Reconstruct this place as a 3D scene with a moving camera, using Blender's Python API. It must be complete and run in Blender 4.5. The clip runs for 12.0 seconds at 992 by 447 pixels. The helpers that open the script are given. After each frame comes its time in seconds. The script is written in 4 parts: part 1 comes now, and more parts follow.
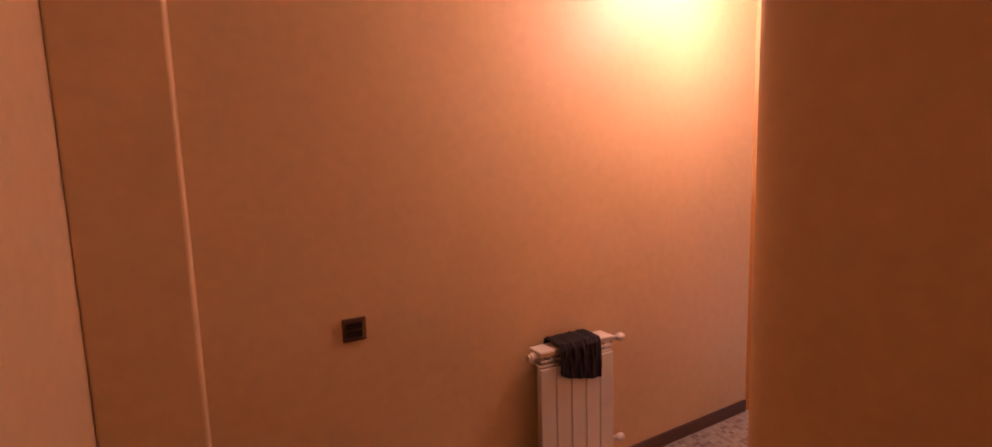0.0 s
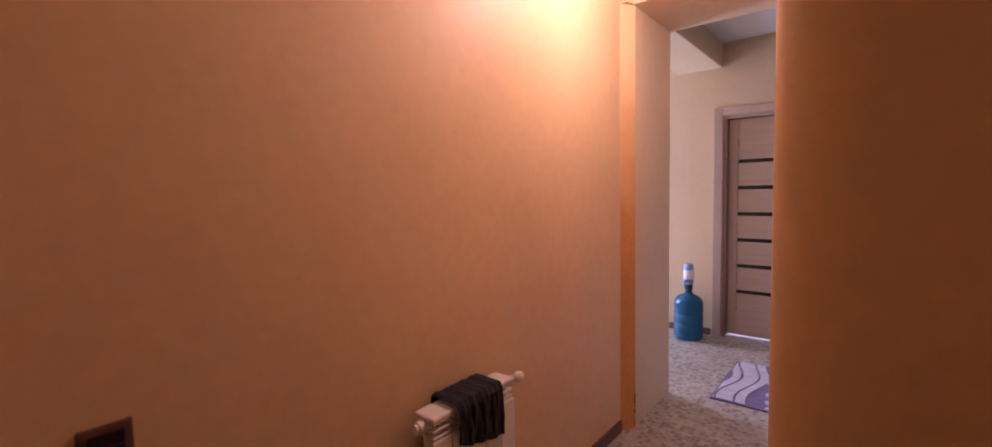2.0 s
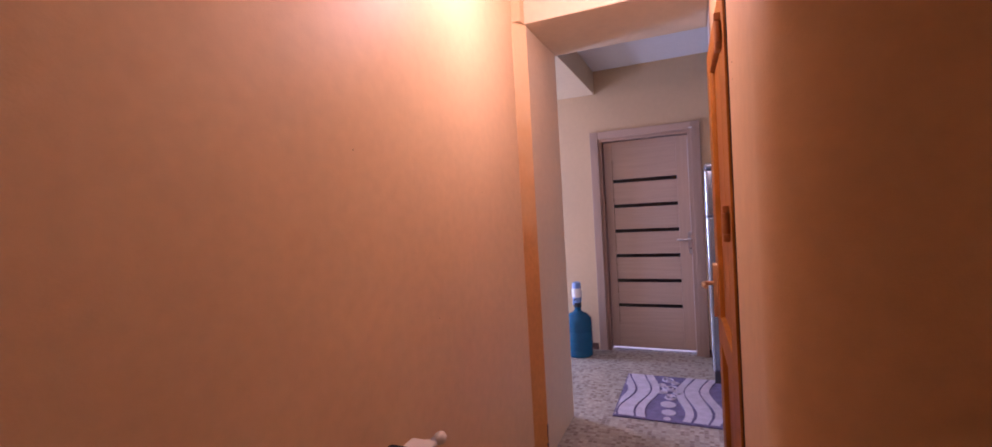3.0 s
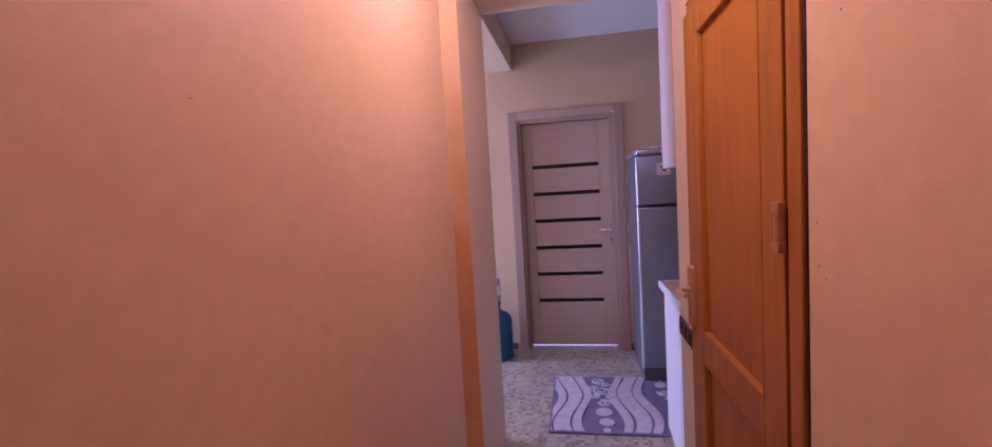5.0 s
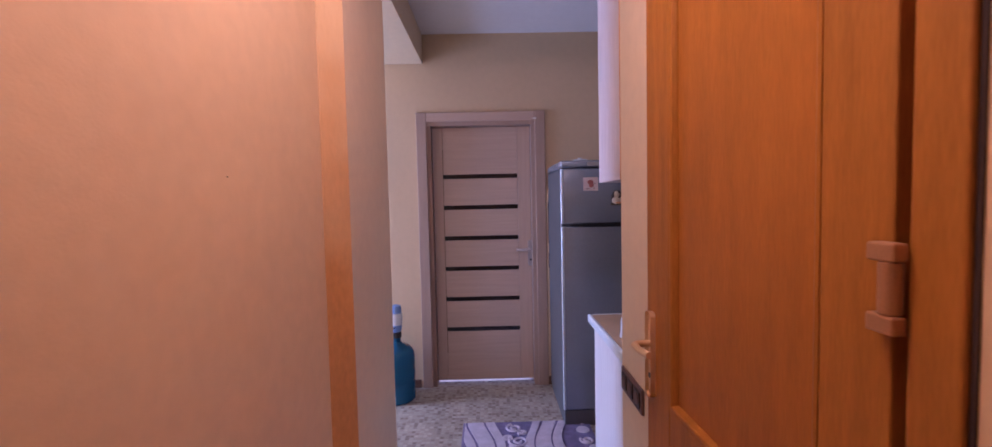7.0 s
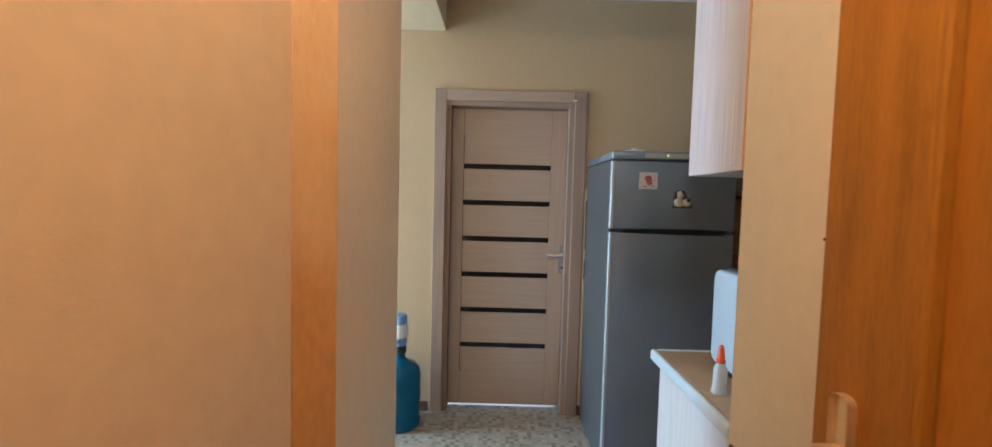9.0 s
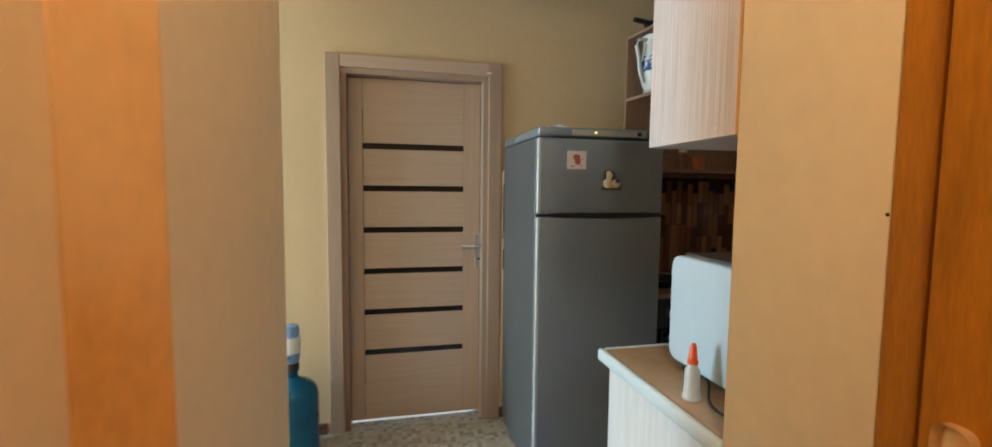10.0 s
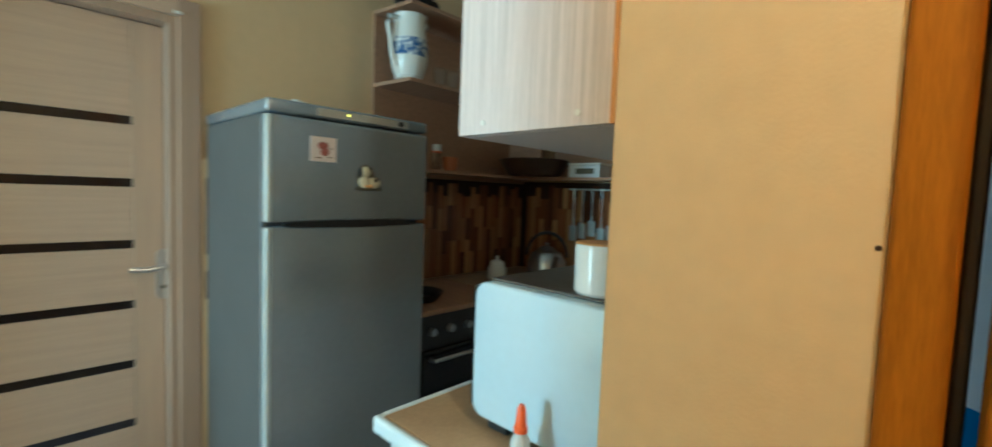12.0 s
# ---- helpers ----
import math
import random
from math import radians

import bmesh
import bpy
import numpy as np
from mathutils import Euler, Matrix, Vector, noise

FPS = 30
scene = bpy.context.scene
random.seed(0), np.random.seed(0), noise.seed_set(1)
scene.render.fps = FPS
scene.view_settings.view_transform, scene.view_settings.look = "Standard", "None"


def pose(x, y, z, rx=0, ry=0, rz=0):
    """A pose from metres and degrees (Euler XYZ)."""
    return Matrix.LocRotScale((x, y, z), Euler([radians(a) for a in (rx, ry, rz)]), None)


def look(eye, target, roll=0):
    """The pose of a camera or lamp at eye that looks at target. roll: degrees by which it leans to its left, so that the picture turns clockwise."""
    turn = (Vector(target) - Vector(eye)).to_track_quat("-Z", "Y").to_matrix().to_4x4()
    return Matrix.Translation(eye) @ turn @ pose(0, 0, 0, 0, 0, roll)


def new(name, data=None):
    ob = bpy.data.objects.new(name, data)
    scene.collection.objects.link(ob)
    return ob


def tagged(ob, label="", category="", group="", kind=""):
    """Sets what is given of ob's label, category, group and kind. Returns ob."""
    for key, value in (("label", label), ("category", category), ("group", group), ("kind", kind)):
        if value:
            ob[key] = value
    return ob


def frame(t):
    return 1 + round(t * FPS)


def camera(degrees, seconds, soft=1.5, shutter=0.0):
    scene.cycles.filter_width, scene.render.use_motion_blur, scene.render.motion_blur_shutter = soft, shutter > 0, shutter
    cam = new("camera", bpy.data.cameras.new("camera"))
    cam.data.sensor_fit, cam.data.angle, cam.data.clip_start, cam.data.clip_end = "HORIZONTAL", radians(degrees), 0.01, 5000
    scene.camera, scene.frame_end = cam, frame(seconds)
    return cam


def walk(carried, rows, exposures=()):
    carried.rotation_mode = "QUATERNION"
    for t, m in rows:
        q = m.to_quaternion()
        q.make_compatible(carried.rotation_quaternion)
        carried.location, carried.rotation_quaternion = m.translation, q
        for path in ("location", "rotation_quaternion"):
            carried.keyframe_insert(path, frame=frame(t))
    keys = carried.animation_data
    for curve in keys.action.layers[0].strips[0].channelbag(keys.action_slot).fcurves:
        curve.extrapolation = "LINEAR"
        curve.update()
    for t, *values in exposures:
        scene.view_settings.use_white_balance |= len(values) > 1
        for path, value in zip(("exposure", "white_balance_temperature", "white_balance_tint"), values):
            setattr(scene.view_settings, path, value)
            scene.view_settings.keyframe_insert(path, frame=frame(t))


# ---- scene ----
cam = camera(94.5, 12.0, shutter=0.4)
PATH = [
    (0, (0.05, -0.10, 1.49), (0.986, 1.654, 1.275), -1.75),
    (0.5, (0.037, -0.019, 1.461), (1.119, 1.648, 1.238), -2.2),
    (1, (0.027, 0.125, 1.408), (1.317, 1.638, 1.183), -2.3),
    (1.5, (0.14, 0.326, 1.389), (1.557, 1.722, 1.182), -1.0),
    (2, (0.172, 0.446, 1.414), (1.711, 1.716, 1.278), -1.2),
    (2.5, (0.221, 0.612, 1.452), (1.952, 1.611, 1.392), -4.5),
    (3, (0.289, 0.693, 1.425), (2.121, 1.492, 1.374), -3.3),
    (5, (0.732, 1.022, 1.462), (2.695, 1.383, 1.322), -3.4),
    (5.5, (0.896, 1.087, 1.46), (2.89, 1.155, 1.316), -3.1),
    (6, (1.018, 1.09, 1.472), (3.013, 1.066, 1.331), -2.7),
    (6.5, (1.127, 1.064, 1.471), (3.125, 1.041, 1.375), -1.4),
    (8.3, (1.622, 1.151, 1.432), (3.617, 1.099, 1.303), -0.8),
    (8.5, (1.66, 1.19, 1.442), (3.656, 1.134, 1.323), -0.5),
    (9, (1.8, 1.181, 1.442), (3.797, 1.192, 1.332), 1.5),
    (9.5, (1.964, 1.212, 1.42), (3.957, 1.128, 1.27), 0.4),
    (10, (2.135, 1.258, 1.413), (4.081, 0.819, 1.263), 0.6),
    (10.5, (2.285, 1.229, 1.429), (4.206, 0.676, 1.354), 1.3),
    (11, (2.4, 1.212, 1.421), (4.239, 0.428, 1.366), 2.6),
    (11.5, (2.487, 1.207, 1.416), (4.221, 0.217, 1.302), 3.9),
    (12, (2.603, 1.167, 1.422), (3.975, -0.282, 1.292), 2.2),
]
EXPOSURES = [
    (0.0, 0.22, 6800, 74), (1.0, 0.16, 7150, 86), (1.5, 0.06, 7600, 98), (2.0, -0.1, 5700, 56), (2.5, -0.16, 5500, 58), (5.5, -0.40, 5150, 70), (6.5, -0.40, 5150, 66),
    (8.5, -0.04, 4850, 15), (9.0, -0.04, 5250, 8), (9.5, 0.0, 6000, 1), (10.5, 0.0, 6150, 8), (11.5, -0.02, 6500, 13), (12.0, 0.24, 5350, -15),
]
walk(cam, [(t, look(eye, target, roll)) for t, eye, target, roll in PATH], EXPOSURES)

# world, sun, lamps
world = bpy.data.worlds.new("sky")
world.use_nodes = True
scene.world = world
wn = world.node_tree.nodes
sky = wn.new("ShaderNodeTexSky")
sky.sky_type, sky.sun_disc = "NISHITA", False
sky.sun_elevation, sky.sun_rotation = radians(42), radians(-60)
wn["Background"].inputs[1].default_value = 0.12
world.node_tree.links.new(sky.outputs[0], wn["Background"].inputs[0])


def lamp(name, kind, energy, color, m, size=0.1, size_y=None):
    data = bpy.data.lights.new(name, kind)
    data.energy, data.color = energy, color
    if kind == "AREA":
        data.shape, data.size, data.size_y = "RECTANGLE", size, size_y or size
    elif kind == "SUN":
        data.angle = radians(0.5)
    else:
        data.shadow_soft_size = size
    ob = new(name, data)
    ob.matrix_world = m
    return ob


lamp("sun", "SUN", 3.0, (1.0, 0.95, 0.86), look((12, -6, 10), (5, 1, 0)))
lamp("kitchen_window_light", "AREA", 114, (0.68, 0.89, 1.0), look((4.15, 4.72, 1.24), (4.0, 0.6, 0.55)), 0.72, 1.45)
lamp("hall_bulb_light", "POINT", 23.5, (1.0, 0.80, 0.58), pose(1.98, 1.09, 2.40), 0.06)


# ---- materials ----
def mat(name, color, rough=0.6, metal=0.0, vary=0.12, scale=6.0, bump=0.0, bump_scale=120.0, stretch=(1, 1, 1), dark=None, coat=0.0):
    """A surface with stains at a large scale and grain at a fine one."""
    m = bpy.data.materials.new(name)
    m.use_nodes = True
    nt, n = m.node_tree, m.node_tree.nodes
    b = n["Principled BSDF"]
    b.inputs["Roughness"].default_value, b.inputs["Metallic"].default_value = rough, metal
    b.inputs["Coat Weight"].default_value = coat
    tc, mp = n.new("ShaderNodeTexCoord"), n.new("ShaderNodeMapping")
    mp.inputs["Scale"].default_value = stretch
    nt.links.new(tc.outputs["Object"], mp.inputs[0])
    big, fine, mix, ramp = n.new("ShaderNodeTexNoise"), n.new("ShaderNodeTexNoise"), n.new("ShaderNodeMix"), n.new("ShaderNodeValToRGB")
    big.inputs["Scale"].default_value, big.inputs["Detail"].default_value = scale, 4
    fine.inputs["Scale"].default_value, fine.inputs["Detail"].default_value = scale * 14, 3
    for t in (big, fine):
        nt.links.new(mp.outputs[0], t.inputs["Vector"])
    mix.data_type = "FLOAT"
    mix.inputs[0].default_value = 0.4
    nt.links.new(big.outputs["Fac"], mix.inputs[2])
    nt.links.new(fine.outputs["Fac"], mix.inputs[3])
    nt.links.new(mix.outputs[0], ramp.inputs[0])
    lo = dark or tuple(c * (1 - 2 * vary) for c in color)
    hi = tuple(min(1, c * (1 + 0.5 * vary)) for c in color)
    ramp.color_ramp.elements[0].position, ramp.color_ramp.elements[1].position = 0.3, 0.68
    ramp.color_ramp.elements[0].color, ramp.color_ramp.elements[1].color = (*lo, 1), (*hi, 1)
    nt.links.new(ramp.outputs[0], b.inputs["Base Color"])
    if bump:
        bt, bn = n.new("ShaderNodeTexNoise"), n.new("ShaderNodeBump")
        bt.inputs["Scale"].default_value, bt.inputs["Detail"].default_value = bump_scale, 3
        nt.links.new(mp.outputs[0], bt.inputs["Vector"])
        bn.inputs["Strength"].default_value, bn.inputs["Distance"].default_value = bump, 0.004
        nt.links.new(bt.outputs["Fac"], bn.inputs["Height"])
        nt.links.new(bn.outputs[0], b.inputs["Normal"])
    return m


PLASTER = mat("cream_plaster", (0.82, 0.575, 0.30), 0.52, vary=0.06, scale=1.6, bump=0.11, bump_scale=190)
# Paler plaster copy: extra light around the opening, put into the colour.
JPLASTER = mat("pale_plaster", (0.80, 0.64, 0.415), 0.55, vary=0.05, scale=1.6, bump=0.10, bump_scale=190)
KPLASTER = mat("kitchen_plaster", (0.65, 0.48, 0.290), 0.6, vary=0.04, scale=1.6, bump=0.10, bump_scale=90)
WHITE = mat("ceiling_white", (0.80, 0.80, 0.80), 0.8, vary=0.03, scale=2, bump=0.1)
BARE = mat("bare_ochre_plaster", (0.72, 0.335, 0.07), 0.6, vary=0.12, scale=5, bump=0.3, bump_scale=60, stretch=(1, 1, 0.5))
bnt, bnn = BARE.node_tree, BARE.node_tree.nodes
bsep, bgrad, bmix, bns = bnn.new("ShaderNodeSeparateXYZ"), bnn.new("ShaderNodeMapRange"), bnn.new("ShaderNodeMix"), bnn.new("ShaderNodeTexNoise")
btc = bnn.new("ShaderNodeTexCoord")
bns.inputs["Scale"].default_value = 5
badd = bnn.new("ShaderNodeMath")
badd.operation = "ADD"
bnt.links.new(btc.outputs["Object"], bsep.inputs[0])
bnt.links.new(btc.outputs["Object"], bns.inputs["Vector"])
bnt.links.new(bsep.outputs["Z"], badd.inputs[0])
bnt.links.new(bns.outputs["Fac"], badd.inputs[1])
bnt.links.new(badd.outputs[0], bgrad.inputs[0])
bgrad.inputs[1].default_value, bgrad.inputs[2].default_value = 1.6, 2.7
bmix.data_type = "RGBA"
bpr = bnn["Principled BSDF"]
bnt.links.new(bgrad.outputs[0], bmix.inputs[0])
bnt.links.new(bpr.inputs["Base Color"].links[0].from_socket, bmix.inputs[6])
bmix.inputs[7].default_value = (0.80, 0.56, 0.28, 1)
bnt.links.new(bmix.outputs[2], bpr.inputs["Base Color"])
SKIRT = mat("brown_skirting_board", (0.16, 0.075, 0.05), 0.45, vary=0.25, scale=9, stretch=(0.4, 0.4, 3))
OAK = mat("varnished_pine", (0.48, 0.177, 0.005), 0.5, vary=0.18, scale=5, bump=0.10, bump_scale=60, stretch=(5, 5, 0.5))
OAKDK = mat("varnished_pine_panel", (0.475, 0.168, 0.005), 0.5, vary=0.14, scale=4, bump=0.08, bump_scale=60, stretch=(4, 4, 0.6))
for m in (OAK, OAKDK):
    m.node_tree.nodes["Principled BSDF"].inputs["Specular IOR Level"].default_value = 0.25
GAP = mat("dark_gap", (0.05, 0.025, 0.015), 0.9, vary=0.1)
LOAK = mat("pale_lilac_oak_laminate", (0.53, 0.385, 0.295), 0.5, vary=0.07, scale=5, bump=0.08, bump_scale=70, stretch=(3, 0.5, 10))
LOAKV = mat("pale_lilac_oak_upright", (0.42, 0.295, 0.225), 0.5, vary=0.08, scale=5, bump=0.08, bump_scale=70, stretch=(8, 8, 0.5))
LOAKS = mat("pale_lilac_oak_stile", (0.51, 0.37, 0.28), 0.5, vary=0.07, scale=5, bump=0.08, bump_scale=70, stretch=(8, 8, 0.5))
# Darker oak that puts the left jamb's shade into its colour.
LOAKSHADE = mat("shaded_oak_brown", (0.32, 0.19, 0.13), 0.5, vary=0.15, scale=6, stretch=(8, 8, 0.5))
BLKGLASS = mat("black_glass", (0.012, 0.010, 0.012), 0.12, vary=0.1)
STEEL = mat("brushed_nickel", (0.62, 0.62, 0.64), 0.32, 1.0, vary=0.08, scale=20)
GOLD = mat("gold_anodised_handle", (0.83, 0.58, 0.30), 0.42, 0.6, vary=0.08, scale=20)
HINGE = mat("tan_painted_hinge", (0.52, 0.26, 0.10), 0.4, 0.3, vary=0.1, scale=20)
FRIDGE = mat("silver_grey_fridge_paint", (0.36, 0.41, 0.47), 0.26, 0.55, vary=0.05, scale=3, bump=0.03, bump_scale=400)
# Side grey, darkened in its colour to offset strong window light.
FRIDGESIDE = mat("darkened_fridge_grey", (0.13, 0.133, 0.14), 0.5, 0.3, vary=0.06, scale=4, bump=0.08, bump_scale=350)
# Pale silver; on the fridge edge it paints in a highlight.
SILVER = mat("pale_silver_sheen", (0.74, 0.84, 0.90), 0.22, 0.4, vary=0.05)
BLACK = mat("black_plastic", (0.02, 0.02, 0.022), 0.4, vary=0.2, scale=12)
RAD = mat("white_enamel", (0.82, 0.78, 0.70), 0.32, vary=0.04, scale=8)
CLOTH = mat("black_knit_cloth", (0.020, 0.017, 0.022), 0.9, vary=0.3, scale=14, bump=0.6, bump_scale=260)
SOCK = mat("dark_brown_socket", (0.15, 0.075, 0.05), 0.4, vary=0.15, scale=20)
SOCKIN = mat("black_rocker", (0.018, 0.013, 0.012), 0.3, vary=0.15, scale=20)
CABW = mat("white_ash_laminate", (0.74, 0.66, 0.66), 0.42, vary=0.19, scale=4, bump=0.03, bump_scale=40, stretch=(48, 48, 0.8))
CABL = mat("near_white_laminate", (0.84, 0.82, 0.82), 0.38, vary=0.08, scale=4, bump=0.05, bump_scale=50, stretch=(14, 14, 0.5))
CABED = mat("orange_edge_band", (0.72, 0.36, 0.13), 0.5, vary=0.1)
TOP = mat("tan_worktop_laminate", (0.52, 0.36, 0.22), 0.35, vary=0.12, scale=8, bump=0.05)
TOPE = mat("white_worktop_edge", (0.72, 0.81, 0.87), 0.35, vary=0.03)
OVEN = mat("white_appliance_enamel", (0.56, 0.69, 0.79), 0.16, vary=0.03, scale=3, coat=0.4)
OVENT = mat("grey_brown_appliance_top", (0.10, 0.085, 0.075), 0.4, vary=0.15)
CERAM = mat("white_ceramic", (0.82, 0.81, 0.78), 0.15, vary=0.03)
BLUEP = mat("blue_flower_print", (0.80, 0.80, 0.80), 0.2, scale=44, dark=(0.04, 0.12, 0.32))
BLUEP.node_tree.nodes["Color Ramp"].color_ramp.elements[0].position = 0.49
BLUEP.node_tree.nodes["Color Ramp"].color_ramp.elements[1].position = 0.53
RED = mat("orange_red_plastic", (0.85, 0.13, 0.03), 0.35, vary=0.05)
ORANGE = mat("orange_ceramic", (0.62, 0.20, 0.08), 0.4, vary=0.1)
STRIPW = mat("raw_pine_strip", (0.66, 0.46, 0.26), 0.6, vary=0.12, scale=6, stretch=(8, 8, 0.6))
SHELF = mat("brown_laminate_shelf", (0.42, 0.24, 0.15), 0.5, vary=0.15, scale=6, stretch=(1, 8, 8))
MILK = mat("milky_plastic", (0.78, 0.80, 0.82), 0.3, vary=0.04)
PUMP = mat("pale_blue_plastic", (0.22, 0.36, 0.66), 0.35, vary=0.08)
PANEL = mat("pale_grey_plastic", (0.46, 0.45, 0.42), 0.4, vary=0.05)
PAPER = mat("printed_card", (0.78, 0.70, 0.70), 0.5, vary=0.05)
PINK = mat("red_brown_print", (0.45, 0.14, 0.12), 0.5, vary=0.3, scale=60)
CREAMY = mat("cream_resin", (0.72, 0.66, 0.48), 0.5, vary=0.1)
SPICE = mat("brown_spice_in_glass", (0.30, 0.16, 0.09), 0.15, vary=0.3, scale=60)
DARKRES = mat("dark_resin", (0.10, 0.09, 0.06), 0.5, vary=0.2)
DARKWOOD = mat("dark_lacquered_wood", (0.06, 0.032, 0.02), 0.35, vary=0.25, scale=6)
STOVE = mat("dark_stove_enamel", (0.035, 0.033, 0.035), 0.3, vary=0.2)
CONC = mat("pale_concrete", (0.6, 0.6, 0.58), 0.9, vary=0.1, scale=3, bump=0.3)
RUGDK = mat("purple_rug_pile", (0.23, 0.195, 0.35), 0.95, vary=0.2, scale=20, bump=0.8, bump_scale=420)
RUGLT = mat("pale_lilac_rug_pile", (0.64, 0.58, 0.68), 0.95, vary=0.12, scale=20, bump=0.8, bump_scale=420)
RUGMD = mat("mid_lilac_rug_pile", (0.30, 0.26, 0.39), 0.95, vary=0.15, scale=20, bump=0.8, bump_scale=420)


def wood_strips():
    m = mat("dark_wood_strip_panel", (0.22, 0.09, 0.04), 0.16, vary=0.2, scale=6, stretch=(3, 3, 0.6))
    nt, n = m.node_tree, m.node_tree.nodes
    b = n["Principled BSDF"]
    info, ramp = n.new("ShaderNodeObjectInfo"), n.new("ShaderNodeValToRGB")
    e = ramp.color_ramp.elements
    e[0].color, e[1].color = (0.10, 0.040, 0.024, 1), (0.58, 0.32, 0.15, 1)
    mid = e.new(0.55)
    mid.color = (0.32, 0.13, 0.06, 1)
    nt.links.new(info.outputs["Random"], ramp.inputs[0])
    nt.links.new(ramp.outputs[0], b.inputs["Base Color"])
    return m


STRIP = wood_strips()


def floor_vinyl():
    """Printed vinyl of small mosaic squares in cream, grey and brown, with a pale groove."""
    m = bpy.data.materials.new("mosaic_vinyl")
    m.use_nodes = True
    nt, n = m.node_tree, m.node_tree.nodes
    b = n["Principled BSDF"]
    tc = n.new("ShaderNodeTexCoord")
    br = n.new("ShaderNodeTexBrick")
    br.offset, br.squash = 0.0, 1.0
    for key, v in (("Scale", 1.0), ("Mortar Size", 0.0022), ("Mortar Smooth", 0.3), ("Brick Width", 0.027), ("Row Height", 0.027), ("Bias", 0.0)):
        br.inputs[key].default_value = v
    br.inputs["Color1"].default_value, br.inputs["Color2"].default_value, br.inputs["Mortar"].default_value = (0, 0, 0, 1), (1, 1, 1, 1), (0.782, 0.816, 0.830, 1)
    nt.links.new(tc.outputs["Object"], br.inputs["Vector"])
    ramp = n.new("ShaderNodeValToRGB")
    ramp.color_ramp.interpolation = "CONSTANT"
    e = ramp.color_ramp.elements
    e[0].position, e[0].color = 0.0, (0.299, 0.222, 0.177, 1)
    e[1].position, e[1].color = 0.16, (0.483, 0.408, 0.329, 1)
    for p, c in ((0.34, (0.540, 0.492, 0.403, 1)), (0.55, (0.609, 0.564, 0.464, 1)), (0.66, (0.575, 0.528, 0.439, 1)), (0.72, (0.483, 0.420, 0.342, 1)), (0.86, (0.380, 0.306, 0.256, 1))):
        e.new(p).color = c
    nt.links.new(br.outputs["Color"], ramp.inputs[0])
    ns, mul = n.new("ShaderNodeTexNoise"), n.new("ShaderNodeMix")
    ns.inputs["Scale"].default_value = 4
    mul.data_type, mul.blend_type = "RGBA", "MULTIPLY"
    mul.inputs[0].default_value = 0.35
    nt.links.new(tc.outputs["Object"], ns.inputs["Vector"])
    nt.links.new(ramp.outputs[0], mul.inputs[6])
    nt.links.new(ns.outputs["Fac"], mul.inputs[7])
    nt.links.new(mul.outputs[2], b.inputs["Base Color"])
    b.inputs["Roughness"].default_value = 0.38
    bn = n.new("ShaderNodeBump")
    bn.inputs["Strength"].default_value, bn.inputs["Distance"].default_value = 0.3, 0.001
    nt.links.new(br.outputs["Fac"], bn.inputs["Height"])
    bn.invert = True
    nt.links.new(bn.outputs[0], b.inputs["Normal"])
    return m


VINYL = floor_vinyl()


def glass(name, color, rough=0.05, mix_in=0.5):
    m = bpy.data.materials.new(name)
    m.use_nodes = True
    b = m.node_tree.nodes["Principled BSDF"]
    b.inputs["Base Color"].default_value = (*color, 1)
    b.inputs["Roughness"].default_value = rough
    b.inputs["Transmission Weight"].default_value = mix_in
    b.inputs["IOR"].default_value = 1.4
    return m


WATER = glass("blue_bottle_plastic", (0.012, 0.14, 0.28), 0.12, 0.3)
CLEAR = glass("clear_glass", (0.9, 0.95, 1.0), 0.02, 1.0)
FROST = glass("frosted_bottle", (0.85, 0.88, 0.9), 0.3, 0.4)


def glow(name, color, power):
    m = bpy.data.materials.new(name)
    m.use_nodes = True
    b = m.node_tree.nodes["Principled BSDF"]
    b.inputs["Emission Color"].default_value, b.inputs["Emission Strength"].default_value = (*color, 1), power
    return m




def sheer(name, color):
    """Thin cloth that lets half of the light through."""
    m = mat(name, color, 0.9, vary=0.05, scale=12, bump=0.2, bump_scale=300)
    nt, n = m.node_tree, m.node_tree.nodes
    b, out = n["Principled BSDF"], n["Material Output"]
    tr, mx = n.new("ShaderNodeBsdfTranslucent"), n.new("ShaderNodeMixShader")
    tr.inputs[0].default_value = (*color, 1)
    mx.inputs[0].default_value = 0.6
    nt.links.new(b.outputs[0], mx.inputs[1])
    nt.links.new(tr.outputs[0], mx.inputs[2])
    nt.links.new(mx.outputs[0], out.inputs[0])
    return m


SHEER = sheer("sheer_white_cloth", (0.85, 0.87, 0.88))
SHEERB = sheer("blue_cloth_band", (0.03, 0.22, 0.50))
LED = glow("yellow_led", (1.0, 0.85, 0.1), 3.0)
BULB = glow("lit_bulb", (1.0, 0.62, 0.3), 12.0)


# ---- mesh helpers ----
def bm_box(x0, x1, y0, y1, z0, z1, bevel=0.0, seg=2, bm=None):
    bm = bm or bmesh.new()
    made = bmesh.ops.create_cube(bm, size=1.0)["verts"]
    for v in made:
        v.co = Vector((x0 + (v.co.x + 0.5) * (x1 - x0), y0 + (v.co.y + 0.5) * (y1 - y0), z0 + (v.co.z + 0.5) * (z1 - z0)))
    if bevel:
        edges = list({e for v in made for e in v.link_edges})
        bmesh.ops.bevel(bm, geom=edges, offset=bevel, segments=seg, profile=0.5, affect="EDGES")
    return bm


